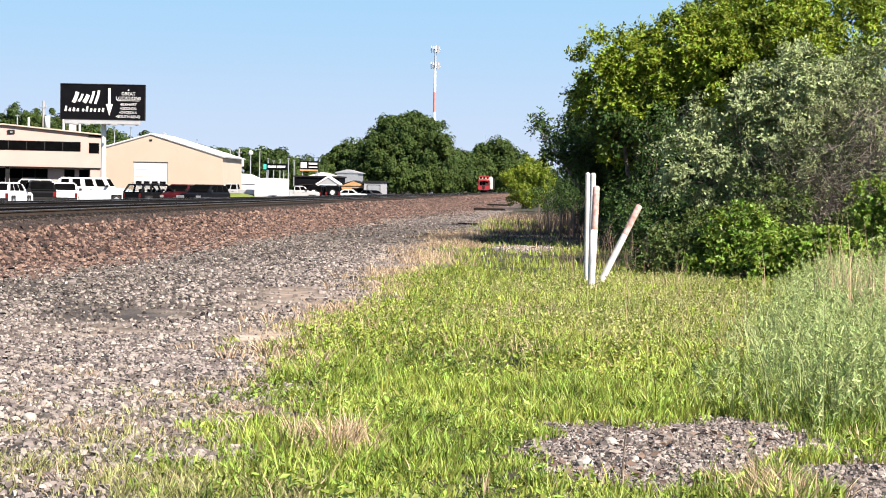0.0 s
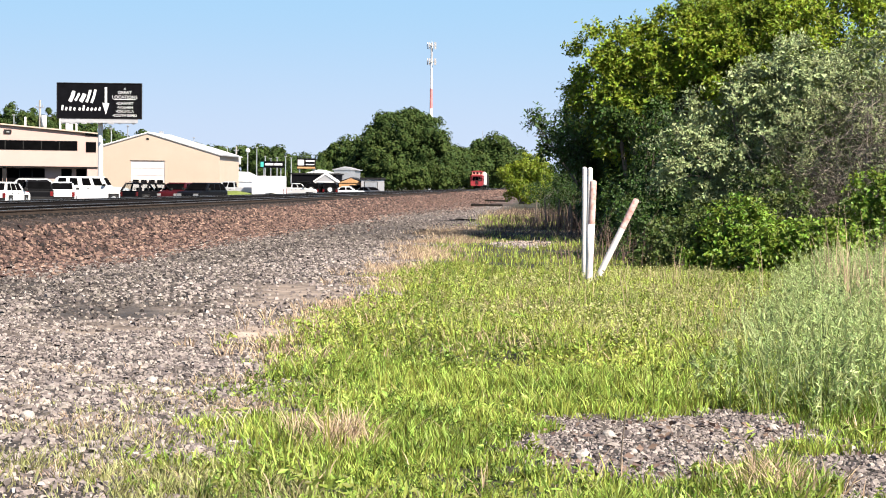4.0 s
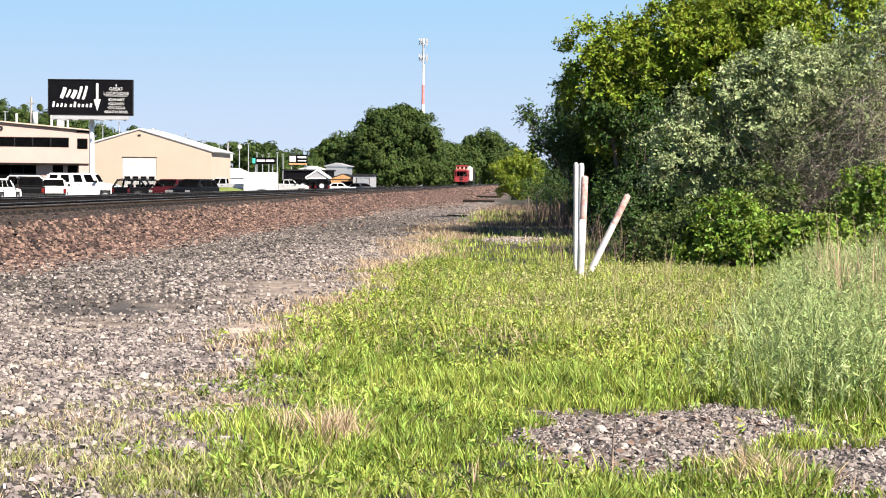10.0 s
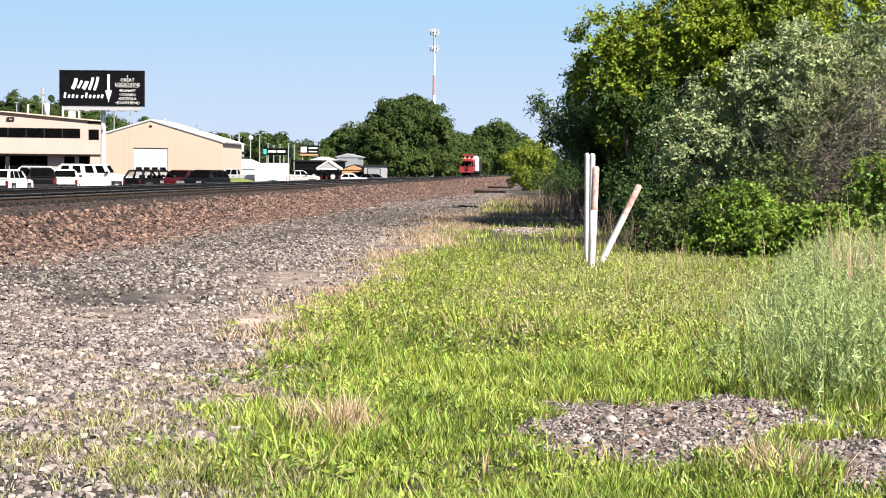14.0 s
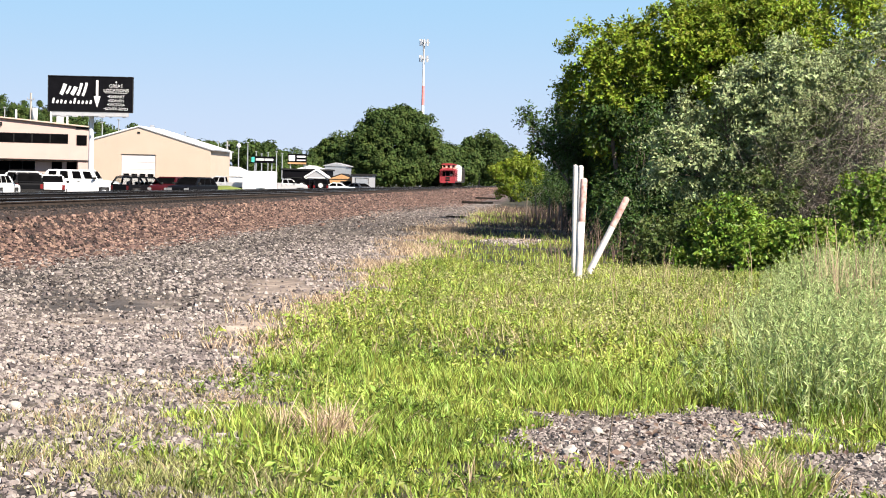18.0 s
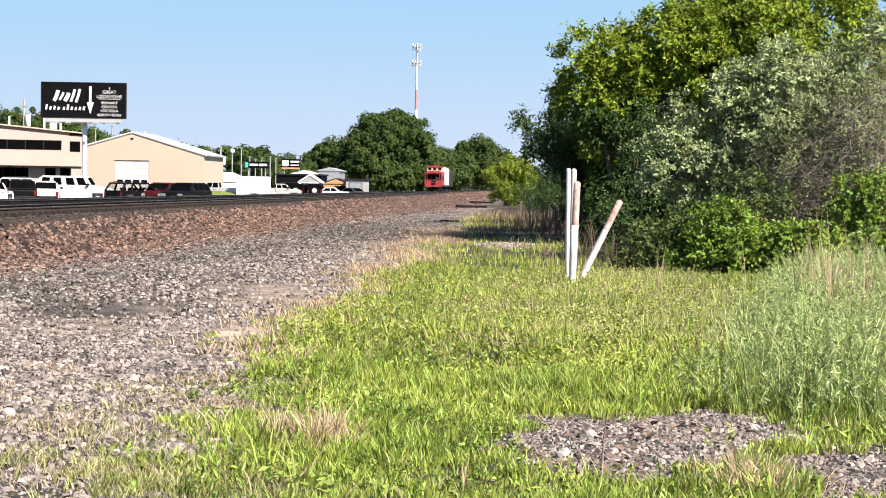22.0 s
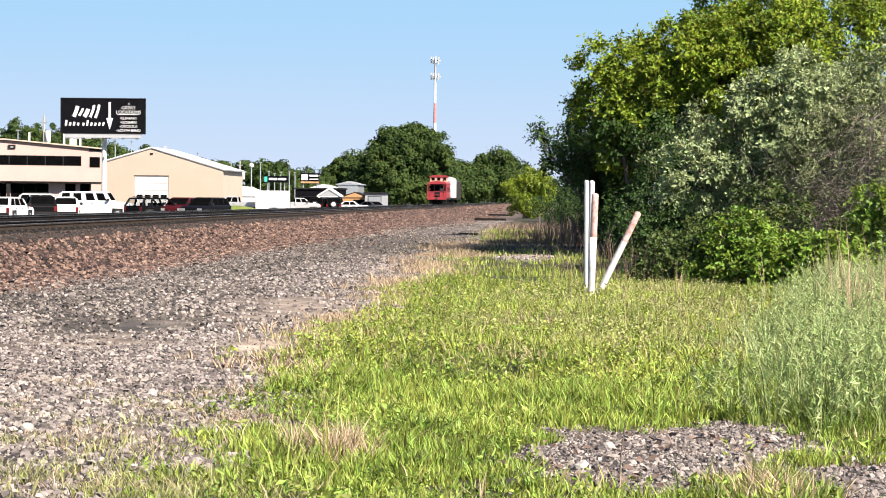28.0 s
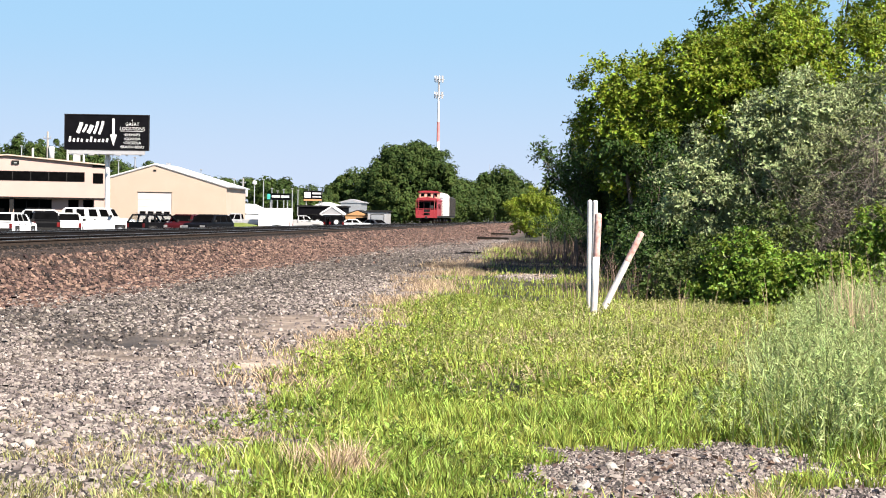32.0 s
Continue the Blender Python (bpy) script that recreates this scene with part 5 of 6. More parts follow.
lawn("pale seeding grass before the posts", 40000, -1.5, 5.5, 15.5, 29, lambda x, y: 0.16 + 0.04 * wobble(x, y, 1.9), 0.009, "grass_pale", lambda x, y: green(x, y) * np.clip(0.35 + 0.9 * wobble(x, y, 0.5) - 0.2 * np.abs(x - 1.5), 0.05, 1), 0.5, tuft=5, spread=0.06)
lawn("tall bluish green grass beside the thicket", 30000, 0.6, 8, 10.8, 32, lambda x, y: 0.16 + 0.37 * tall(x, y) + 0.10 * wobble(x, y, 1.1) + 0.07 * wobble(x, y, 3.7), 0.008, "grass_blue", lambda x, y: tall(x, y) * (1 - stoniness(x, y)) * np.clip(0.6 + wobble(x, y, 2.1), 0.15, 1), 0.5, tuft=6, spread=0.07)
lawn("dry tan grass along the edge of the stones", 120000, -4.6, -0.5, 12.5, 60, lambda x, y: 0.09 + 0.04 * wobble(x, y, 1.5) + 0.0012 * y, 0.013, "grass_dry",
     lambda x, y: np.exp(-((x - grass_edge(y) + 0.12) / (0.30 + 0.007 * y)) ** 2) * np.clip(0.45 + 0.9 * wobble(x, y, 0.6), 0.06, 1) * np.clip((y - 13) / 4, 0, 1), 0.9, "dry grass")
lawn("tuft of dry tan grass", 4200, -1.62, -0.95, 9.4, 10.7, 0.16, 0.008, "grass_dry", lambda x, y: blob(x, y, -1.28, 10.0, 0.2, 0.32), 0.8, "dry grass")
lawn("tuft of dry tan grass beside the stony patch", 3000, 0.85, 1.6, 8.0, 9.3, 0.15, 0.008, "grass_dry", lambda x, y: blob(x, y, 1.22, 8.65, 0.2, 0.35), 0.8, "dry grass")
lawn("dry blades among the green grass", 62000, -3.6, 5, 7.6, 30, 0.14, 0.008, "grass_dry", lambda x, y: (green(x, y) + 0.3 * np.exp(-((x - grass_edge(y)) / 0.6) ** 2)) * np.clip(wobble(x, y, 0.7) * 0.9, 0.12, 1) * np.clip((y - 11) / 5, 0.15, 1), 0.7, "dry grass", tuft=5)
lawn("brown dead weeds under the trees", 5200, -3.0, 2.6, 62, 105, lambda x, y: 0.34 + 0.14 * wobble(x, y, 0.7), 0.022, "weed_brown",
     lambda x, y: np.clip((x - grass_edge(y) + 0.1) * 1.2, 0, 1) * 0.6, 0.35, "dead weeds", tuft=6, spread=0.12)
lawn("short dead weeds in the shade of the trees", 6000, -3.4, 2.6, 50, 66, 0.10, 0.02, "weed_brown",
     lambda x, y: np.clip((x - grass_edge(y) + 0.6) * 1.2, 0, 1) * np.clip(0.6 + wobble(x, y, 0.9), 0.1, 1), 0.5, "dead weeds", tuft=6, spread=0.12)
lawn("brown dead stalks standing before the dark trees", 1700, -1.1, 3.2, 56, 76, lambda x, y: 0.85 + 0.3 * wobble(x, y, 1.3), 0.018, "weed_brown", lambda x, y: np.clip((x + 0.9) * 1.5, 0, 1) * np.clip(wobble(x, y, 0.9) + 0.4, 0, 1), 0.3, "dead weeds", tuft=7, spread=0.15)
lawn("brown dead stalks behind the posts", 260, 0.4, 2.1, 29.0, 34.5, lambda x, y: 0.75 + 0.2 * wobble(x, y, 1.3), 0.010, "weed_brown", lambda x, y: 0.7 + 0 * x, 0.35, "dead weeds", tuft=7, spread=0.12)
lawn("tall dry tan stalks at the thicket's edge", 1600, 3.2, 4.6, 18.2, 22, 0.92, 0.008, "grass_dry", lambda x, y: blob(x, y, 3.95, 20.2, 0.3, 1.2), 0.22, "dry grass", tuft=5, spread=0.07)
lawn("thin tan seed stalks above the weeds", 450, -0.5, 5.5, 15, 29, lambda x, y: 0.5 + 0.12 * wobble(x, y, 1.3), 0.007, "grass_dry", lambda x, y: green(x, y) * np.clip(0.1 + 0.25 * x, 0.05, 1), 0.25, "dry grass", tuft=3, spread=0.04)


def leafy_stems(label, n, x0, x1, y0, y1, height, per, leaf, material, chance, broad=0.26):
    """Upright weeds with many small leaves up the stem."""
    x, y = scatter(n, x0, x1, y0, y1)
    keep = in_view(x, y) & (RNG.uniform(0, 1, n) < chance(x, y))
    x, y = x[keep], y[keep]
    h = height(x, y) * RNG.uniform(0.6, 1.3, len(x))
    base = np.repeat(rooted(x, y), per, 0)
    f = RNG.uniform(0.12, 1.0, len(base))
    lean = np.repeat(RNG.normal(0, 0.14, (len(x), 2)), per, 0)
    a = RNG.uniform(0, 2 * np.pi, len(base))
    out = np.stack([np.cos(a), np.sin(a), 0.5 + 0 * a], 1)
    hh = np.repeat(h, per)
    p = base + np.c_[lean * (f * hh)[:, None], f * hh] + out * [1, 1, 0] * (leaf * 0.5) * (1.4 - f)[:, None]
    tagged(leaves_mesh("weeds", p, out, leaf, leaf * broad, material, None, -0.5 if broad < 0.4 else 0.0), label, "weeds", kind="stuff")


def tall_share(x, y):
    return tall(x, y) * (1 - stoniness(x, y)) * np.clip(0.65 + 0.8 * wobble(x, y, 2.1), 0.12, 1)


leafy_stems("tall pale green weeds with fine leaves beside the thicket", 7800, 0.6, 8, 10.8, 32, lambda x, y: 0.20 + 0.40 * tall(x, y) + 0.10 * wobble(x, y, 1.1) + 0.07 * wobble(x, y, 3.3), 54, 0.06, "grass_blue", tall_share, 0.22)
leafy_stems("yellow-green leafy weeds in the grass", 9000, -2.6, 6, 13, 31, lambda x, y: 0.16 + 0.05 * wobble(x, y, 1.7), 15, 0.042, "grass", lambda x, y: green(x, y) * np.clip(0.5 + wobble(x, y, 1.1), 0.1, 1), 0.55)
leafy_stems("pale seeding weeds before the posts", 9500, -1.6, 5.6, 15, 30, lambda x, y: 0.17 + 0.05 * wobble(x, y, 1.7), 13, 0.04, "grass_pale", lambda x, y: green(x, y) * np.clip(0.5 + 0.9 * wobble(x, y, 0.6) - 0.12 * np.abs(x - 1.6), 0.06, 1), 0.6)
leafy_stems("leafy weeds in the near grass", 2600, -3.0, 4, 7.8, 14, lambda x, y: 0.12 + 0.04 * wobble(x, y, 1.7), 12, 0.05, "grass_near", lambda x, y: green(x, y) * np.clip(0.4 + wobble(x, y, 1.1), 0.05, 1), 0.34)
lawn("sparse grass and weeds among the stones", 46000, -5.2, -1.5, 6.5, 13.5, lambda x, y: 0.055 + 0.03 * wobble(x, y, 2.0), 0.007, "weed_olive", lambda x, y: np.clip(0.6 - 0.19 * (grass_edge(y) - x), 0, 1) * np.clip(0.35 - 0.05 * (y - 8) + wobble(x, y, 2.4), 0, 1), 0.8, tuft=7)
lawn("dull olive weeds along the near edge of the stones", 52000, -4.0, -0.6, 6.6, 11.5, 0.07, 0.008, "weed_olive", lambda x, y: np.exp(-((x - grass_edge(y) + 0.1) / 0.75) ** 2) * np.clip(0.5 + wobble(x, y, 1.9), 0.1, 1) * np.clip((11 - y) / 2.5, 0, 1), 0.7, "weeds", tuft=9)
lawn("sparse dry grass among the stones", 32000, -5.2, -1.5, 6.5, 14, 0.06, 0.007, "grass_dry", lambda x, y: np.clip(0.6 - 0.19 * (grass_edge(y) - x), 0, 1) * np.clip(0.25 - 0.05 * (y - 8) + wobble(x + 3, y, 2.0), 0, 1), 1.1, "dry grass", tuft=7)

leafy_stems("dark low leafy weeds scattered in the grass", 10500, -2.6, 6, 7, 31, lambda x, y: 0.12 + 0.04 * wobble(x, y, 1.7) + 0.004 * np.clip(y - 12, 0, 20), 14, 0.048, "leaf_clover", lambda x, y: green(x, y) * np.clip(0.9 * wobble(x + 2, y, 1.6) + 0.1, 0.03, 1))


def broad_weeds():
    """Low rosettes of broad leaves in the grass."""
    n = 420
    x, y = scatter(n, -3.2, 4, 7.8, 24)
    keep = in_view(x, y) & (RNG.uniform(0, 1, n) < green(x, y) * np.clip(0.5 + wobble(x, y, 0.8), 0.1, 1))
    x, y = x[keep], y[keep]
    per = 14
    c = np.repeat(np.stack([x, y, ground_height(x, y) + 0.07], 1), per, 0)
    a = RNG.uniform(0, 2 * np.pi, len(c))
    out = np.stack([np.cos(a) * 0.5, np.sin(a) * 0.5, 0.8 + 0 * a], 1)
    p = c + np.stack([np.cos(a), np.sin(a), 0.5 * RNG.uniform(0, 1, len(a))], 1) * RNG.uniform(0.03, 0.12, len(a))[:, None]
    tagged(leaves_mesh("weeds", p, out, 0.08, 0.028, "grass_near", None, 0.1), "low broad-leaved weeds in the grass", "weeds", kind="stuff")


broad_weeds()


def stones(label, n, x0, x1, y0, y1, low, high, material, chance, height=None, name="gravel"):
    x, y = scatter(n, x0, x1, y0, y1)
    keep = in_view(x, y, 1.0) & (RNG.uniform(0, 1, n) < chance(x, y))
    x, y = x[keep], y[keep]
    size = low + (high - low) * RNG.uniform(0, 1, len(x)) ** 2.0
    z = (ground_height(x, y) if height is None else np.maximum(height(x), ground_height(x, y))) + size * 0.10
    return tagged(stones_mesh(name, np.stack([x, y, z], 1), size, material), label, "gravel", kind="stuff")


def shade_mix(x, y):
    """Share of the darker stone."""
    return np.clip(damp(x, y) + 0.35 * np.clip((y - 17) / 8, 0, 1) + 0.25 * wobble(x, y, 0.45), 0, 1)


def bare(x, y):
    return np.clip(stoniness(x, y) * 1.2 * (1 - np.clip(dust(x, y) * 1.1, 0, 1)) ** 1.5 + 0.10 * stoniness(x, y), 0, 1)


stones("grey-brown crushed stone, small and angular", 44000, -6.8, 3, 6.5, 19, 0.026, 0.085, "stone", lambda x, y: bare(x, y) * np.where(x > -1.2, 0.25, 1))
stones("fine stone in the bare patch of the grass", 20000, -1.0, 3.2, 8.4, 12.6, 0.016, 0.042, "stone", stoniness)
stones("small stone chips between the larger stones", 34000, -6.8, 3, 6.5, 19, 0.016, 0.042, "stone", bare)
stones("grey-brown crushed stone along the track", 44000, -10.6, -2, 19, 48, 0.045, 0.11, "stone", lambda x, y: bare(x, y) * (1 - 0.7 * rust(x, y)) * (1 - 0.85 * shade_mix(x, y)))
stones("darker crushed stone along the wheel ruts", 38000, -10.6, -2, 17, 60, 0.045, 0.11, "stone_dark", lambda x, y: bare(x, y) * shade_mix(x, y))
stones("dark crushed stone further along the wheel ruts", 16000, -9.6, -2.4, 60, 110, 0.05, 0.13, "stone_dark", lambda x, y: bare(x, y) * shade_mix(x, y))
stones("pinkish stones in the gap of the grass", 2600, -2.0, 0.8, 40, 50, 0.05, 0.13, "stone", lambda x, y: stoniness(x, y))
stones("grey-brown crushed stone further along the track", 24000, -10.0, -2, 48, 130, 0.05, 0.12, "stone", lambda x, y: bare(x, y) * (1 - rust(x, y)) * (1 - 0.7 * shade_mix(x, y)))


def litter():
    """Brown dead leaves and bits of bark on the bare patch."""
    n = 900
    x, y = scatter(n, -0.6, 3.2, 8.6, 12.4)
    keep = RNG.uniform(0, 1, n) < bare(x, y) * np.clip(0.4 + wobble(x, y, 1.6), 0.1, 1)
    x, y = x[keep], y[keep]
    p = np.stack([x, y, ground_height(x, y) + 0.03], 1)
    tagged(leaves_mesh("leaf_litter", p, np.tile([0, 0, 1.0], (len(x), 1)), 0.06, 0.035, "weed_brown", None, 0.0), "brown dead leaves on the stony patch", "leaf litter", kind="stuff")


litter()


def slope_height(x):
    return np.interp(x, [-12.6, -11.15, -10.6, -9.7, -9], [0.75, 0.745, 0.38, -0.02, -0.02])


stones("chunky pinkish brown ballast on the track's slope", 28000, -10.98, -8.0, 26, 80, 0.065, 0.175, "ballast", lambda x, y: np.clip((-8.0 - x) * 0.6, 0, 1), slope_height, "ballast_stones")
stones("chunky pinkish brown ballast further along the slope", 15000, -11.2, -8.6, 80, 190, 0.08, 0.20, "ballast", lambda x, y: np.clip((-8.4 - x) * 1.1, 0, 1) * np.clip(1.7 - y / 130, 0.3, 1), slope_height, "ballast_stones")
stones("brown ballast strewn along the track", 10000, -11.1, -5.0, 40, 230, 0.08, 0.2, "ballast", lambda x, y: rust(x, y) * np.clip(1.3 - y / 260, 0, 1), slope_height, "ballast_stones")
stones("brown ballast far along the slope", 5000, -11.2, -7.5, 190, 440, 0.22, 0.5, "ballast", lambda x, y: np.clip((-7.5 - x) * 1.1, 0, 1), slope_height, "ballast_stones")
lawn("faded dry grass along the far edge of the stones", 17000, -3.6, 1.6, 40, 110, lambda x, y: (0.15 + 0.07 * wobble(x, y, 0.9)) * np.where((y > 44) & (y < 68), 0.45, 1), 0.02, "grass_dry", lambda x, y: np.clip((x - grass_edge(y) + 0.5) * 1.1, 0, 1) * np.clip(wobble(x, y, 0.45) + 0.35, 0.05, 1) * np.clip((y - 39) / 8, 0, 1), 0.7, "dry grass", tuft=8, spread=0.10)
stones("dark oily stone along the rails", 13000, -12.05, -10.9, 24, 120, 0.035, 0.09, "ballast_oily", lambda x, y: np.clip(1.5 - y / 80, 0.2, 1), slope_height, "ballast_stones")


# ---- train ----
def wheelset(parent, y, gauge=0.7525, r=0.42):
    ob = tube("wheelset", parent, "rail_side", [(-gauge - 0.07, 0, 0), (-gauge + 0.06, 0, 0), (-gauge + 0.061, 0, 0), (gauge - 0.061, 0, 0), (gauge - 0.06, 0, 0), (gauge + 0.07, 0, 0)],
              [r, r + 0.025, 0.08, 0.08, r + 0.025, r], 20)
    ob.location = (0, y, 0.42)
    return ob


def truck(parent, y):
    """A two-axle bogie under a rail car; places are from the rail's top."""
    fr = box("truck", parent, "car_dark", -1.0, -0.85, y - 1.25, y + 1.25, 0.32, 0.62, 0.05)
    box("side_frame", fr, "car_dark", 0.85, 1.0, y - 1.25, y + 1.25, 0.32, 0.62, 0.05)
    box("bolster", fr, "car_dark", -0.85, 0.85, y - 0.2, y + 0.2, 0.45, 0.75)
    for s in (-1, 1):
        box("spring", fr, "rail_side", s * 0.92 - 0.09, s * 0.92 + 0.09, y - 0.22, y + 0.22, 0.2, 0.32)
    return [wheelset(fr, y - 0.86), wheelset(fr, y + 0.86)]


def caboose():
    t = thing("caboose", pose(FAR_TRACK, 440, RAIL_Z), "red caboose with a cupola, an open end platform and railings", "caboose")
    axles = truck(t, 2.6) + truck(t, 8.4)
    box("underframe", t, "car_dark", -1.35, 1.35, 0.0, 11.0, 0.85, 1.08)
    body = box("body", t, "red", -1.42, 1.42, 0.95, 10.05, 1.08, 3.3, 0.04)
    prism("roof", t, "red", ((-1.48, 3.28), (-1.2, 3.55), (0, 3.68), (1.2, 3.55), (1.48, 3.28), (1.48, 3.2), (-1.48, 3.2)), 0.0, 11.0)
    box("cupola", t, "pink", -1.36, 1.36, 4.2, 6.9, 3.5, 4.45, 0.04, label="sun-faded pale red cupola")
    prism("cupola_roof", t, "red", ((-1.55, 4.42), (-1.1, 4.58), (0, 4.64), (1.1, 4.58), (1.55, 4.42), (1.55, 4.36), (-1.55, 4.36)), 4.0, 7.1)
    for x in (-1.15, -0.25, 0.65):
        window(t, x, x + 0.5, 4.2, 3.78, 4.25)
    window(t, -1.34, -0.5, 0.95, 1.9, 3.0)
    window(t, 0.5, 1.34, 0.95, 1.9, 3.0)
    door = box("end_door", t, "dark", -0.42, 0.42, 0.90, 0.945, 1.08, 3.05, 0.01, "dark end door")
    box("pane", door, "window", -0.28, 0.28, 0.88, 0.899, 2.2, 2.85)
    for k in range(3):
        y = 2.2 + k * 2.8
        window(t, y, y + 0.75, 1.42, 2.0, 2.75, 1, "y")
    for x in (-1.48, -0.5, 0.5, 1.48):
        box("railing_post", t, "red", x - 0.04, x + 0.04, 0.02, 0.10, 1.08, 2.05 if abs(x) < 1 else 3.25)
    for z in (1.5, 2.02):
        box("rail_bar", t, "red", -1.48, 1.48, 0.03, 0.09, z - 0.04, z + 0.04)
    box("end_panel", t, "red", -1.48, -0.5, 0.04, 0.08, 1.08, 1.9)
    box("end_panel", t, "red", 0.5, 1.48, 0.04, 0.08, 1.08, 1.9)
    box("end_beam", t, "red", -1.5, 1.5, -0.05, 0.2, 0.75, 1.1, 0.02)
    for s in (-1, 1):
        for k in range(3):
            box("step", t, "car_dark", s * 1.2 - 0.3, s * 1.2 + 0.3, 0.15, 0.75, 0.35 + 0.26 * k, 0.39 + 0.26 * k)
        tube("ladder", t, "red", [(s * 1.1, 0.0, 1.0), (s * 1.1, 0.0, 3.6), (s * 1.1, 0.5, 3.9)], [0.03] * 3, 6)
    tube("stovepipe", t, "car_dark", [(0.8, 2.4, 3.5), (0.8, 2.4, 4.2)], [0.09, 0.09], 8)
    tube("brake_wheel", t, "car_dark", [(0.75, -0.02, 2.3), (0.75, 0.03, 2.3)], [0.25, 0.25], 12)
    box("coupler", t, "car_dark", -0.15, 0.15, -0.6, 0.0, 0.68, 0.98, 0.04)
    box("marker_lamp", t, "light_red", -1.45, -1.3, -0.02, 0.05, 2.95, 3.1)
    box("marker_lamp", t, "light_red", 1.3, 1.45, -0.02, 0.05, 2.95, 3.1)
    return t, axles


def freight_car(y0, length, material, label, name, high=4.4, half=1.55):
    t = thing(name, pose(FAR_TRACK, 440 + y0, RAIL_Z), label, name.replace("_", " "), "cars of the train")
    axles = truck(t, 2.2) + truck(t, length - 2.2)
    box("underframe", t, "car_dark", -1.4, 1.4, 0.1, length - 0.1, 0.85, 1.12)
    r = 0.35
    prism("body", t, material, ((-half, 1.12), (half, 1.12), (half, high - r), (half - 0.3, high - 0.1), (0, high), (-half + 0.3, high - 0.1), (-half, high - r)), 0.35, length - 0.35, 0.02)
    n = int(length / 1.5)
    for s in (-1, 1):
        for k in range(n + 1):
            y = 0.5 + k * (length - 1.0) / n
            box("side_post", t, material, s * half - 0.05, s * half + 0.05, y - 0.06, y + 0.06, 1.15, high - r - 0.02)
    box("roof_walk", t, "steel", -0.35, 0.35, 0.5, length - 0.5, high, high + 0.06)
    for k in range(7):
        box("ladder_rung", t, "car_dark", half - 0.5, half, 0.25, 0.29, 1.3 + 0.4 * k, 1.34 + 0.4 * k)
    for y in (-0.35, length - 0.1):
        box("coupler", t, "car_dark", -0.15, 0.15, y, y + 0.5, 0.68, 0.98, 0.03)
    return t, axles


TRAIN = [(0.0, *caboose()), (11.9, *freight_car(11.9, 14.0, "hopper", "white covered hopper car behind the caboose", "hopper_car", 4.6, 1.52))]
at = 11.9 + 14.9
for k in range(1):
    TRAIN.append((at, *freight_car(at, 15.6, "car_dark", "dark brown boxcar with ribbed sides", "boxcar", 4.3, 1.5)))
    at += 16.5


def motions():
    """The train comes on at an even pace; its wheels roll."""
    start, speed = 440.0, 6.63
    for off, car, axles in TRAIN:
        walk(car, [(t, pose(FAR_TRACK, start + off - speed * t, RAIL_Z)) for t in (0, 8, 16, 24, 32)])
        for ax in axles:
            y, z = ax.location.y, ax.location.z
            walk(ax, [(k * 0.1, pose(0, y, z, math.degrees(speed * k * 0.1 / 0.42), 0, 0)) for k in range(321)])


# ---- parking lot ----
def clear_glass():
    m = surface("clear_car_glass", (0.75, 0.78, 0.78), (0.8, 0.82, 0.82), 2, 0.02, 0.0)
    m.node_tree.nodes["Principled BSDF"].inputs["Transmission Weight"].default_value = 1.0
    m.node_tree.nodes["Principled BSDF"].inputs["IOR"].default_value = 1.1
    return m


M["car_glass"] = clear_glass()

lot = box("parking_lot", None, "asphalt", -75, -24.2, 92, 245, -0.3, -0.08)
tagged(lot, "grey asphalt car lot behind the track", "parking lot", kind="structure")


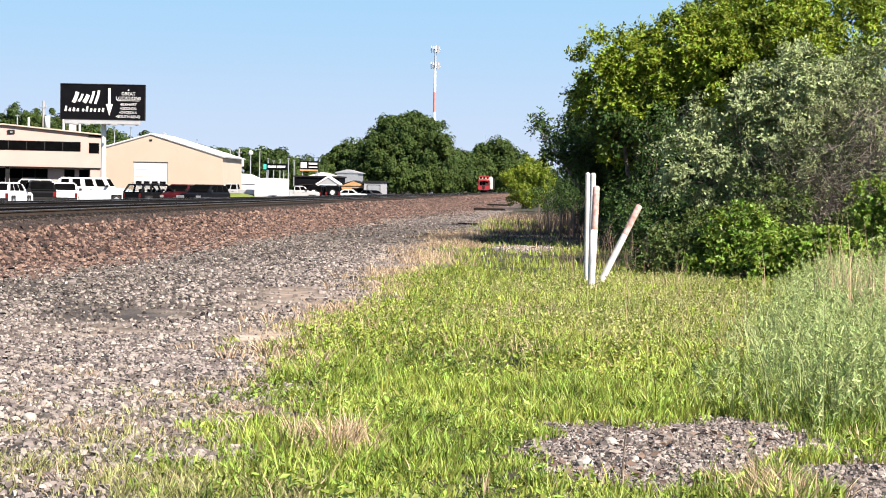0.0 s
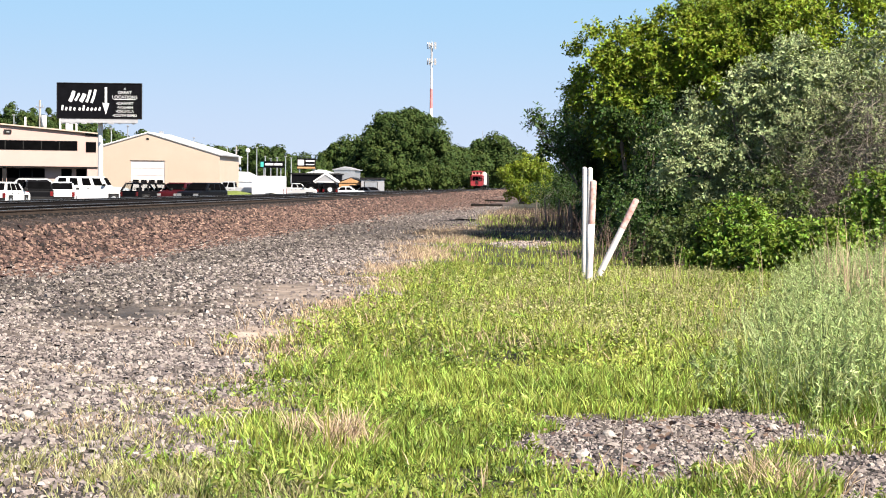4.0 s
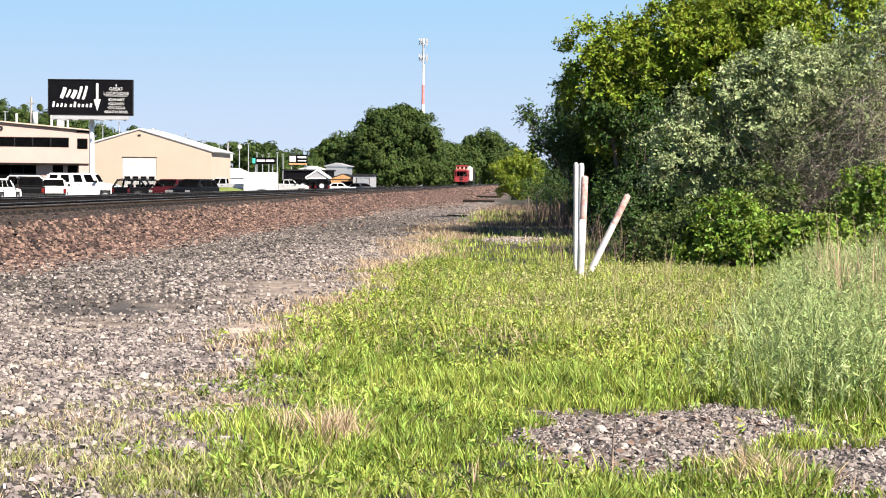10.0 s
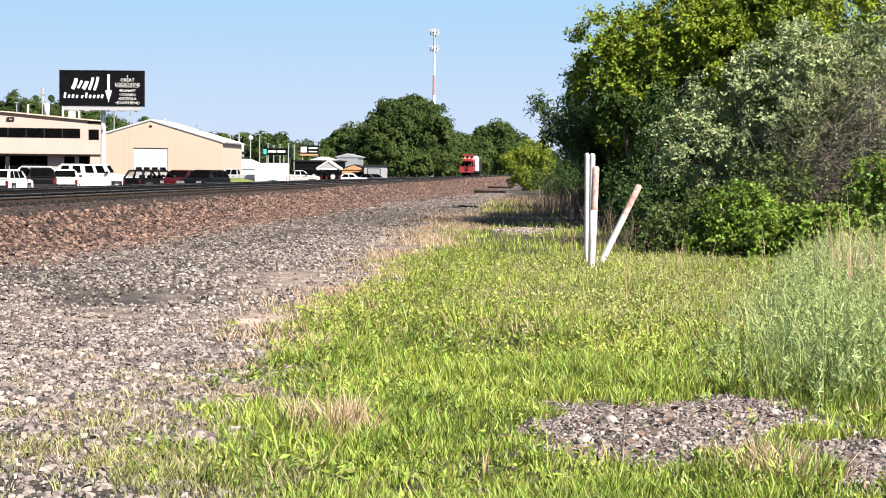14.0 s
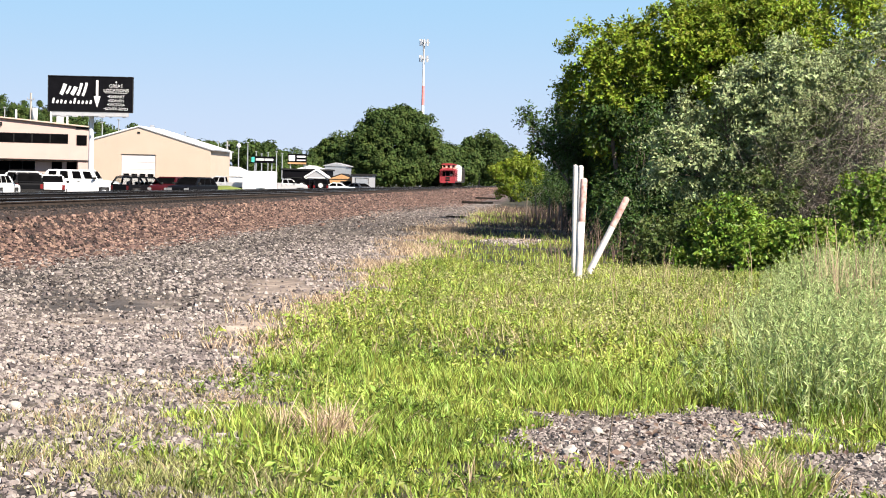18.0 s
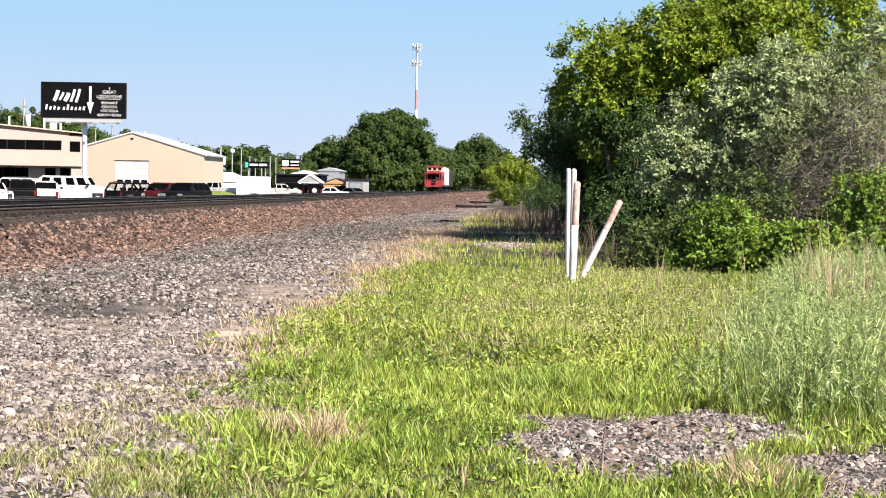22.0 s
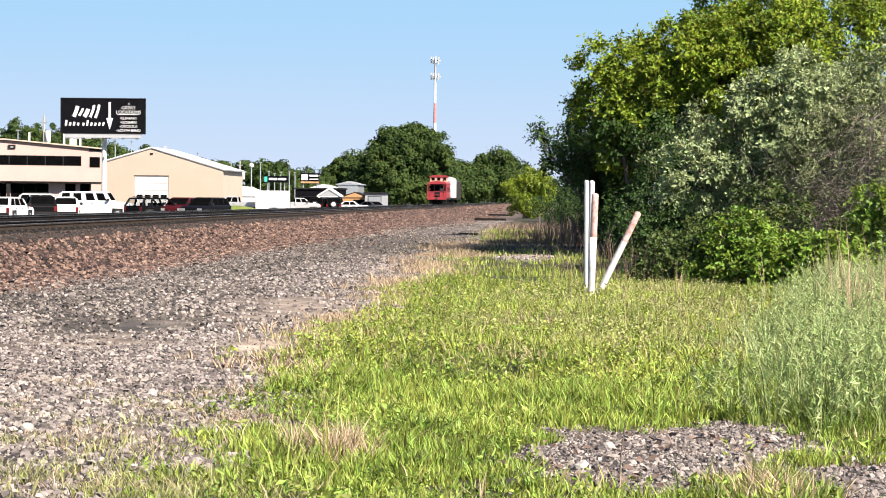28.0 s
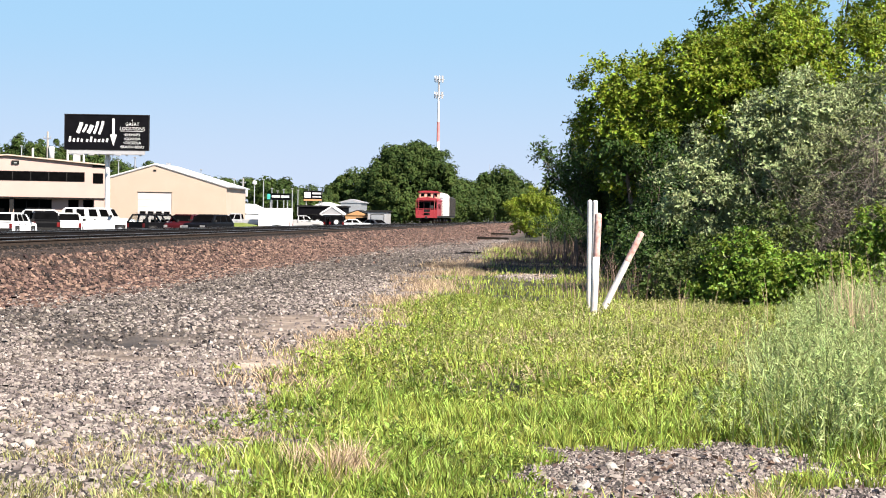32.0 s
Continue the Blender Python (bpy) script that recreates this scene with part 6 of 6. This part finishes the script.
def vehicle(m, label, paint, L, W, H, belt, hood, cabin, side_windows, category="car", bed=None, group="parked vehicles", rack=False, spare=False, pane="window"):
    """A car on its wheels: x is ahead. cabin: x of the rear foot, rear top, front top and front foot of the glasshouse."""
    t = thing(category.replace(" ", "_"), m, label, category, group)
    h, w = L / 2, W / 2
    low, r = 0.32, 0.36
    rear_top = bed if bed else belt
    body = prism("body", t, paint, ((-h, low + 0.1), (-h + 0.1, low), (h - 0.12, low), (h, low + 0.14), (h - 0.02, hood - 0.16), (h - 0.25, hood - 0.02), (cabin[3], belt), (cabin[0] + 0.02, belt), (cabin[0], rear_top), (-h + 0.05, rear_top), (-h, rear_top - 0.15)), -w, w, 0.08)
    a, b, c, d = cabin
    tin = 0.16
    bm = bmesh.new()
    lo = [bm.verts.new(p) for p in ((a, -w + 0.04, belt - 0.02), (d, -w + 0.04, belt - 0.02), (d, w - 0.04, belt - 0.02), (a, w - 0.04, belt - 0.02))]
    up = [bm.verts.new(p) for p in ((b, -w + tin, H), (c, -w + tin, H), (c, w - tin, H), (b, w - tin, H))]
    bm.faces.new(up)
    for k in range(4):
        bm.faces.new((lo[k], lo[(k + 1) % 4], up[(k + 1) % 4], up[k]))
    bmesh.ops.recalc_face_normals(bm, faces=bm.faces)
    bmesh.ops.bevel(bm, geom=[e for e in bm.edges if all(v.co.z > belt for v in e.verts)], offset=0.13, segments=3, affect="EDGES")
    if pane == "car_glass":
        bm.free()
        roof = prism("roof", t, paint, ((b - 0.08, H - 0.13), (c + 0.1, H - 0.13), (c, H), (b + 0.1, H)), -w + tin - 0.02, w - tin + 0.02, 0.02)
        for s in (-1, 1):
            for u in [0.0] + [(p[1] + q[0]) / 2 for p, q in zip(side_windows, side_windows[1:])] + [1.0]:
                foot, head = a + (d - a) * u, b + (c - b) * u
                tube("pillar", t, paint, [(foot, s * (w - 0.06), belt - 0.03), (head, s * (w - tin), H - 0.03)], [0.085, 0.07], 8)
        for x in (a * 0.2 + d * 0.8 - 0.3, (a + d) / 2 - 0.35):
            for s in (-1, 1):
                box("seat", t, "dark", x - 0.12, x + 0.06, s * 0.42 - 0.24, s * 0.42 + 0.24, belt - 0.3, belt + 0.22, 0.04)
    else:
        part("cabin", bm, paint, t)

    def glass(name, corners, push):
        bm = bmesh.new()
        q = [Vector(p) for p in corners]
        nrm = (q[1] - q[0]).cross(q[2] - q[0]).normalized()
        if nrm.dot(Vector(push)) < 0:
            nrm = -nrm
        f = [bm.verts.new(p + nrm * 0.012) for p in q]
        g = [bm.verts.new(p - nrm * 0.02) for p in q]
        bm.faces.new(f)
        bm.faces.new(g[::-1])
        for k in range(4):
            bm.faces.new((f[k], g[k], g[(k + 1) % 4], f[(k + 1) % 4]))
        bmesh.ops.recalc_face_normals(bm, faces=bm.faces)
        part(name, bm, pane, t)

    def on_cabin(u, v, side):
        """A place on the cabin's side: u along, v up."""
        x = (a + (d - a) * u) * (1 - v) + (b + (c - b) * u) * v
        return (x, side * ((w - 0.04) * (1 - v) + (w - tin) * v), belt + (H - belt) * v)
    for s in (-1, 1):
        for u0, u1 in side_windows:
            glass("side_window", [on_cabin(u0, 0.1, s), on_cabin(u1, 0.1, s), on_cabin(u1, 0.84, s), on_cabin(u0, 0.84, s)], (0, s, 0.2))
    for nm, x0, x1, s in (("rear_window", a, b, -1), ("windscreen", d, c, 1)):
        glass(nm, [(x0 + (x1 - x0) * v, y * ((w - 0.04) * (1 - v) + (w - tin) * v), belt + (H - belt) * v) for y, v in ((-0.86, 0.14), (0.86, 0.14), (0.86, 0.86), (-0.86, 0.86))], (s, 0, 0.2))
    for sx in (-h + 0.85, h - 0.9):
        for s in (-1, 1):
            tyre = tube("wheel", t, "rubber", [(sx, s * (w - 0.2), r), (sx, s * (w - 0.19), r), (sx, s * (w + 0.01), r), (sx, s * (w + 0.02), r)], [r * 0.8, r, r, r * 0.85], 20)
            tube("rim", tyre, "steel", [(sx, s * (w + 0.018), r), (sx, s * (w + 0.03), r)], [r * 0.62, r * 0.5], 14)
            box("wheel_arch", t, "dark", sx - 0.42, sx + 0.42, s * (w + 0.004) - 0.004, s * (w + 0.004) + 0.004, 0.3, 0.78)
    for s in (-1, 1):
        box("tail_light", t, "light_red", -h - 0.012, -h + 0.05, s * (w - 0.15) - 0.1, s * (w - 0.15) + 0.1, rear_top - 0.42, rear_top - 0.1, 0.008)
        box("headlight", t, "light_clear", h - 0.09, h + 0.012, s * (w - 0.25) - 0.2, s * (w - 0.25) + 0.2, hood - 0.36, hood - 0.17, 0.008)
        box("mirror", t, "dark", cabin[3] - 0.35, cabin[3] - 0.15, s * (w + 0.13) - 0.1, s * (w + 0.13) + 0.1, belt + 0.04, belt + 0.22, 0.02)
        for k in range(2):
            x = a + (d - a) * (0.30 + 0.34 * k)
            box("door_handle", t, "dark", x - 0.1, x + 0.1, s * (w + 0.012) - 0.012, s * (w + 0.012) + 0.012, belt - 0.16, belt - 0.12)
    box("bumper", t, "dark", -h - 0.06, -h + 0.06, -w + 0.06, w - 0.06, 0.42, 0.62, 0.03)
    box("bumper", t, "dark", h - 0.06, h + 0.05, -w + 0.06, w - 0.06, 0.36, 0.6, 0.03)
    if bed:
        box("bed_floor", t, "dark", -h + 0.1, a - 0.08, -w + 0.1, w - 0.1, rear_top, rear_top + 0.012)
        for s in (-1, 1):
            box("bed_side", t, paint, -h + 0.02, a - 0.04, s * (w - 0.06) - 0.05, s * (w - 0.06) + 0.05, rear_top, belt + 0.08, 0.02)
        box("tailgate", t, paint, -h, -h + 0.08, -w + 0.12, w - 0.12, rear_top - 0.4, belt + 0.08, 0.02)
    if rack:
        for s in (-1, 1):
            box("roof_rail", t, "dark", b + 0.2, c - 0.3, s * (w - tin - 0.08) - 0.02, s * (w - tin - 0.08) + 0.02, H + 0.05, H + 0.09)
    if spare:
        tyre = tube("spare_wheel", t, "rubber", [(-h - 0.25, 0, 1.05), (-h - 0.01, 0, 1.05)], [0.38, 0.38], 20)
        tube("cover", tyre, "white", [(-h - 0.262, 0, 1.05), (-h - 0.25, 0, 1.05)], [0.27, 0.27], 18)
    return t


def suv(m, label, paint, L=4.9, W=1.95, H=1.78, windows=((0.06, 0.27), (0.31, 0.58), (0.62, 0.88)), front=0.2, back=0.55, **kw):
    h = L / 2
    return vehicle(m, label, paint, L, W, H, H * 0.63, H * 0.60, (-h + 0.08, -h + back, h * front, h * 0.52), windows, "suv", **kw)


def sedan(m, label, paint, L=4.8, W=1.82, H=1.45):
    h = L / 2
    return vehicle(m, label, paint, L, W, H, 0.95, 0.9, (-h * 0.68, -h * 0.34, h * 0.18, h * 0.5), ((0.14, 0.46), (0.5, 0.86)), "car")


def pickup(m, label, paint, L=5.8, W=2.0, H=1.9):
    h = L / 2
    return vehicle(m, label, paint, L, W, H, 1.22, 1.15, (-h * 0.18, -h * 0.14, h * 0.3, h * 0.5), ((0.08, 0.44), (0.5, 0.88)), "pickup truck", bed=0.85)


LOT = -0.08


def spot(px, y, turn, dz=0.0):
    return pose(px, y, LOT + dz, 0, 0, turn)


suv(spot(-35.0, 104, 90), "white suv with a dark rear window, tail to the track", "paint_white", H=1.62)
suv(spot(-35.7, 113, 112), "black suv parked with its tail to the track", "paint_black", H=1.74)
suv(spot(-34.6, 115.5, 106), "white hatchback with a black rear window", "paint_white", L=4.3, W=1.85, H=1.66)
suv(spot(-38.4, 123, 20), "silver suv with a roof rail behind the black one", "paint_silver", H=1.9, rack=True)
suv(spot(-36.0, 128, 4), "long white suv with a roof rail and four side windows", "paint_white", L=5.7, W=2.0, H=2.1, windows=((0.06, 0.22), (0.29, 0.45), (0.54, 0.70), (0.76, 0.92)), front=0.36, back=0.25)
suv(spot(-30.7, 126, 60), "black suv with a roof rail, rear to the track", "paint_black", H=1.66, rack=True, pane="car_glass")
suv(spot(-28.9, 127.5, 262), "dark red suv parked in the row", "paint_red", H=1.7)
suv(spot(-26.9, 127, 254), "black suv parked at the end of the row", "paint_black", H=1.72)
pickup(spot(-33.1, 171, 184), "silver pickup truck beside the grass bank", "paint_silver", L=5.4)
pickup(spot(-29.7, 192, 14), "silver pickup truck with red tail lamps by the dark shop", "paint_silver", L=5.2, H=1.8)
suv(spot(-29.0, 206, 80), "black off-roader with a white spare wheel cover", "paint_black", L=4.3, H=1.85, spare=True)
suv(spot(-27.1, 206, 92), "black off-roader with a white spare wheel cover", "paint_black", L=4.3, H=1.85, spare=True)
sedan(spot(-25.3, 205, 178), "cream white sedan parked beside the shop", "paint_white")
sedan(spot(-23.4, 213, 140), "dark grey car beside the white sedan", "paint_grey")


def cargo_trailer():
    t = thing("cargo_trailer", spot(-29.3, 170, 180), "white enclosed cargo trailer with red tail lamps", "trailer", "parked vehicles")
    box("cargo_box", t, "white", -2.0, 1.3, -1.1, 1.1, 0.55, 2.5, 0.08)
    box("roof_edge", t, "steel", -2.01, 1.31, -1.11, 1.11, 2.36, 2.42)
    box("chassis", t, "dark", -1.95, 1.25, -0.9, 0.9, 0.42, 0.55)
    prism("drawbar", t, "dark", ((1.25, 0.44), (2.5, 0.48), (2.5, 0.54), (1.25, 0.54)), -0.08, 0.08)
    for s in (-1, 1):
        w = tube("wheel", t, "rubber", [(-0.7, s * 0.92, 0.36), (-0.7, s * 1.14, 0.36)], [0.36, 0.36], 18)
        tube("rim", w, "steel", [(-0.7, s * 1.14, 0.36), (-0.7, s * 1.16, 0.36)], [0.22, 0.2], 12)
        box("mudguard", t, "white", -1.15, -0.25, s * 1.2 - 0.09, s * 1.2 + 0.09, 0.76, 0.82, 0.02)
        box("tail_light", t, "light_red", -2.03, -2.0, s * 0.98 - 0.1, s * 0.98 + 0.1, 0.7, 1.2)
    box("side_door", t, "white", 0.2, 1.0, -1.115, -1.102, 0.7, 2.25)


cargo_trailer()


# ---- shops, signs and poles further along the lot ----
def grass_bank():
    """A low mown bank in the lot."""
    bm = bmesh.new()
    bmesh.ops.create_uvsphere(bm, u_segments=28, v_segments=14, radius=1)
    for v in bm.verts:
        v.co = Vector((v.co.x * 2.6, v.co.y * 3.4, max(v.co.z, -0.02) * 1.05 + 0.05 * noise.noise(v.co * 3)))
    ob = part("grass_bank", bm, "mown", None)
    ob.location = (-29.4, 152, LOT - 0.05)
    tagged(ob, "low mown green grass bank in the car lot", "grass bank")


grass_bank()


def shop(name, x0, x1, y0, y1, high, wall, roof, label, ridge=0.0, openings=()):
    """A low shop with a flat or gabled roof; openings are (x0, x1, z0, z1, material) in the front."""
    t = thing(name, pose(x0, y0, LOT - 0.02), label, "shop")
    w, d = x1 - x0, y1 - y0
    for nm, a in (("front_wall", (0, w, 0, 0.2)), ("back_wall", (0, w, d - 0.2, d)), ("side_wall", (0, 0.2, 0.2, d - 0.2)), ("side_wall", (w - 0.2, w, 0.2, d - 0.2))):
        box(nm, t, wall, *a, 0, high)
    if ridge:
        prism("roof", t, roof, ((-0.3, high), (w + 0.3, high), (w + 0.3, high + 0.1), (w / 2, high + ridge), (-0.3, high + 0.1)), -0.1, d + 0.3)
        prism("gable", t, wall, ((0, high - 0.02), (w, high - 0.02), (w / 2, high + ridge - 0.12)), -0.13, -0.102)
    else:
        box("roof", t, roof, -0.2, w + 0.2, -0.2, d + 0.2, high, high + 0.22, 0.02)
    for a, b, c, e, m in openings:
        fr = box("door_frame" if c < 0.2 else "window_frame", t, "dark", a - 0.08, b + 0.08, -0.05, -0.002, c, e + 0.08)
        box("leaf" if c < 0.2 else "pane", fr, m, a, b, -0.08, -0.052, c, e)
    return t


dark_shop = shop("dark_shop", -35.2, -29.0, 225, 232, 3.05, "black", "dark", "low black shop with a white gabled porch", 0, ((0.8, 2.6, 0.7, 2.0, "window"),))
shop("wooden_shop", -29.0, -25.6, 228, 234, 2.0, "wood", "dark", "small orange-brown wooden shop with a dark roof", 0.75, ((1.6, 3.0, 0.5, 1.6, "window"),))
shop("grey_garage", -25.5, -22.9, 225, 231, 2.5, "grey", "dark", "small grey garage with a pale roller door", 0, ((0.5, 2.2, 0.02, 2.1, "steel"),))
shop("white_shop", -39.5, -33.8, 262, 270, 3.1, "white", "white", "low white building with a pale hipped roof", 1.0)
shop("grey_house", -33.6, -30.3, 258, 266, 4.0, "steel", "grey", "small grey house behind the shops", 0.6)
shop("pale_shop", -43.4, -38.6, 215, 224, 2.0, "white", "white", "low pale building beside the cream shed", 1.3)


def porch():
    t = thing("porch", pose(-30.1, 222, LOT - 0.02), "white gabled porch with dark posts before the black shop", "porch")
    prism("gable", t, "grey", ((-1.45, 2.1), (1.45, 2.1), (0, 3.05)), 0.05, 0.15)
    for s in (-1, 1):
        prism("rafter_board", t, "white", ((0, 3.05), (s * 1.65, 2.0), (s * 1.65, 2.2), (0, 3.28)), -0.05, 2.6)
        box("post", t, "white" if s < 0 else "dark", s * 1.35 - 0.12, s * 1.35 + 0.12, 0.0, 0.24, 0, 2.1)
    box("beam", t, "white", -1.5, 1.5, 0.0, 0.2, 1.98, 2.1)


porch()


def pylon_sign(x, y, w, z0, z1, m, label, bars):
    """A sign board on two poles with unreadable writing as plain bars."""
    t = thing("sign", pose(x, y, LOT - 0.02), label, "sign")
    box("board", t, m, -w / 2, w / 2, -0.12, 0.12, z0, z1, 0.02)
    for s in (-1, 1):
        tube("pole", t, "steel", [(s * w * 0.36, 0.2, 0), (s * w * 0.36, 0.2, z0 + 0.2)], [0.09, 0.09], 8)
    for a, b, c, d, bm_ in bars:
        box("bar", t, bm_, a, b, -0.14, -0.122, c, d)


pylon_sign(-39.1, 232, 3.4, 4.0, 4.95, "black", "black shop sign with a teal end and pale bars of writing", ((-1.65, -1.2, 4.1, 4.85, "teal"), (-1.0, 0.2, 4.35, 4.65, "white"), (0.35, 1.5, 4.35, 4.65, "white")))
pylon_sign(-34.2, 232, 2.7, 3.9, 5.4, "black", "black pole sign with a white round and an orange stripe", ((-1.2, -0.3, 4.4, 5.2, "white"), (-0.05, 1.2, 4.9, 5.15, "white"), (-0.05, 1.2, 4.45, 4.6, "white"), (-1.3, 1.3, 3.95, 4.2, "wood")))


def lamp_post(x, y, h, round_head=False):
    t = thing("street_lamp", pose(x, y, LOT - 0.02), "slim pale lamp post in the car lot", "street lamp", "lamp posts of the lot")
    tube("pole", t, "steel", [(0, 0, 0), (0, 0, h)], [0.10, 0.07], 8)
    if round_head:
        bm = bmesh.new()
        bmesh.ops.create_uvsphere(bm, u_segments=12, v_segments=8, radius=0.32)
        bmesh.ops.translate(bm, verts=bm.verts, vec=(0, 0, h + 0.2))
        part("globe", bm, "white", t)
    else:
        box("head", t, "grey", -0.16, 0.16, -0.3, 0.1, h, h + 0.12, 0.02)


def bearing(px):
    """Metres to the right for each metre ahead, along a line of sight."""
    return math.tan(math.atan((px - 784) / 2899) - radians(3.664))


def rise(px, py):
    """Metres above the eye for each metre ahead."""
    return (339.6 + (px - 972) * 0.0192 - py) / 2899 * (0.998 - 0.0639 * bearing(px))


for px, y, top, globe in ((441, 225, 271, True), (457, 235, 264, False), (472, 240, 280, False), (482, 240, 284, False), (493, 242, 282, False), (508, 245, 280, False), (518, 246, 283, False), (200, 205, 229, False), (229, 205, 224, False),
                          (28, 210, 203, False), (346, 260, 246, False), (405, 262, 262, False), (420, 262, 264, False), (560, 255, 288, False)):
    lamp_post(bearing(px) * y, y, rise(px, top) * y + 1.5, globe)


def utility_pole(px, y, top, label):
    x, h = bearing(px) * y, rise(px, top) * y + 1.6
    t = thing("utility_pole", pose(x, y, -0.1), label, "utility pole")
    tube("pole", t, "lime", [(0, 0, 0), (0, 0, h)], [0.19, 0.13], 10)
    box("crossarm", t, "steel", -0.5, 0.5, -0.16, -0.08, h - 0.9, h - 0.78)
    for x in (-0.4, 0.4):
        tube("insulator", t, "grey", [(x, -0.13, h - 0.78), (x, -0.13, h - 0.58)], [0.05, 0.04], 6)
    tube("transformer", t, "white", [(0.55, -0.1, h - 3.4), (0.55, -0.1, h - 3.35), (0.55, -0.1, h - 1.9), (0.55, -0.1, h - 1.85)], [0.2, 0.34, 0.34, 0.2], 12)


utility_pole(74, 200, 178, "pale utility pole with a white transformer")
utility_pole(421, 300, 262, "wooden utility pole behind the lot")


def far_mast():
    t = thing("radio_mast", pose(-35.4, 900, -0.1), "thin distant radio mast above the trees", "radio mast")
    tube("shaft", t, "grey", [(0, 0, 0), (0, 0, 32)], [0.14, 0.09], 6)


far_mast()


def low_fence():
    """A dark guard rail beside the far track."""
    t = thing("guard_rail", pose(-24.0, 255, LOT - 0.02), "low dark guard rail beside the track", "guard rail")
    box("beam", t, "dark", -0.8, 5.0, -0.05, 0.05, 0.55, 0.85)
    for k in range(5):
        box("post", t, "dark", -0.7 + k * 1.3, -0.55 + k * 1.3, 0.05, 0.2, 0, 0.8)


low_fence()


def fence_post(x, y, h, lean):
    t = thing("fence_post", pose(x, y, -0.1, 0, lean, 0), "old dark wooden fence post in the weeds", "fence post", "old fence posts")
    tube("stake", t, "bark", [(0, 0, 0), (0.01, 0, h * 0.5), (0, 0, h)], [0.032, 0.03, 0.026], 7)


for k, (px, y, h, lean) in enumerate(((953, 70, 1.15, 2), (972, 66, 1.2, -3), (994, 62, 1.25, 1), (1010, 58, 1.15, 4), (1018, 54, 1.1, -2))):
    fence_post((px - 972) / 2900 * y, y, h, lean)


# ---- single stones ----
def single_stone(x, y, size, material, label):
    bm = bmesh.new()
    bmesh.ops.create_icosphere(bm, subdivisions=2, radius=size / 2)
    for v in bm.verts:
        v.co *= 1 + 0.28 * noise.noise(v.co * (2.2 / size) + Vector((x * 7, y * 3, 0)))
        v.co.z *= 0.75
    ob = part("stone", bm, material, None)
    ob.location = (x, y, float(ground_height(np.float64(x), np.float64(y))) + size * 0.16)
    tagged(ob, label, "stone", "larger stones")


for x, y, s in ((0.43, 10.55, 0.09), (0.24, 9.6, 0.11), (0.55, 9.95, 0.06), (1.55, 11.1, 0.08), (-1.95, 9.05, 0.11), (-3.2, 13.2, 0.09), (-4.2, 11.6, 0.09), (-3.4, 10.6, 0.1), (-2.9, 12.4, 0.08)):
    single_stone(x, y, s, "lime", "pale rounded stone among the gravel")

# the nearest loose stones, each a piece of the ground
stone_meshes = []
for k in range(12):
    one = stones_mesh("stone", np.zeros((1, 3)), [1.0], "stone_single", flat=0.5)
    stone_meshes.append(one.data)
    bpy.data.objects.remove(one)
made, pick = 0, np.random.default_rng(21)
while made < 300:
    x, y = (pick.uniform(-3.9, -1.5), pick.uniform(7.6, 12.0)) if made % 3 else (pick.uniform(-0.4, 2.0), pick.uniform(9.0, 12.0))
    if pick.uniform() > float(stoniness(np.float64(x), np.float64(y))):
        continue
    ob, size = new("stone", stone_meshes[made % 12]), pick.uniform(0.035, 0.085)
    ob.parent = ground
    ob.matrix_local = pose(x, y, float(ground_height(np.float64(x), np.float64(y))) + size * 0.14, 0, 0, pick.uniform(0, 360)) @ Matrix.Scale(size, 4)
    made += 1

# ---- ties under the near rails ----
tie_mesh = None
for k in range(260):
    y = 24 + k * 0.53
    if tie_mesh is None:
        tie = box("tie", bed, "tie", -1.3, 1.3, -0.11, 0.11, -0.13, 0.03, 0.015)
        tie_mesh = tie.data
    else:
        tie = new("tie", tie_mesh)
        tie.parent = bed
    tie.location = (NEAR_TRACK + RNG.normal(0, 0.02), y, 0.745)


def old_tie(x, y, turn, length, z=0.02):
    ob = box("old_tie", None, "tie", -length / 2, length / 2, -0.12, 0.12, -0.09, 0.10, 0.02)
    ob.matrix_world = pose(x, y, z, 2, 1, turn)
    tagged(ob, "dark bar half sunk in the stones, a weathered railway tie where long", "old tie", "old ties beside the track")


# two long weathered ties, then two short dark bars across the stones
for x, y, turn, length, z in ((-4.7, 130, 6, 2.5, 0.1), (-5.2, 172, -8, 2.5, 0.1), (-3.95, 57, 16, 0.9, -0.03), (-3.75, 76, -20, 0.9, -0.02)):
    old_tie(x, y, turn, length, z)


def dead_stem():
    t = thing("dead_stem", pose(0.44, 9.2, -0.02), "dark dry weed stem standing in the stony patch", "dead stem")
    tube("stalk", t, "bark", [(0, 0, 0), (0.01, 0.01, 0.18), (0.03, 0.0, 0.36)], [0.006, 0.005, 0.003], 6)


dead_stem()


motions()
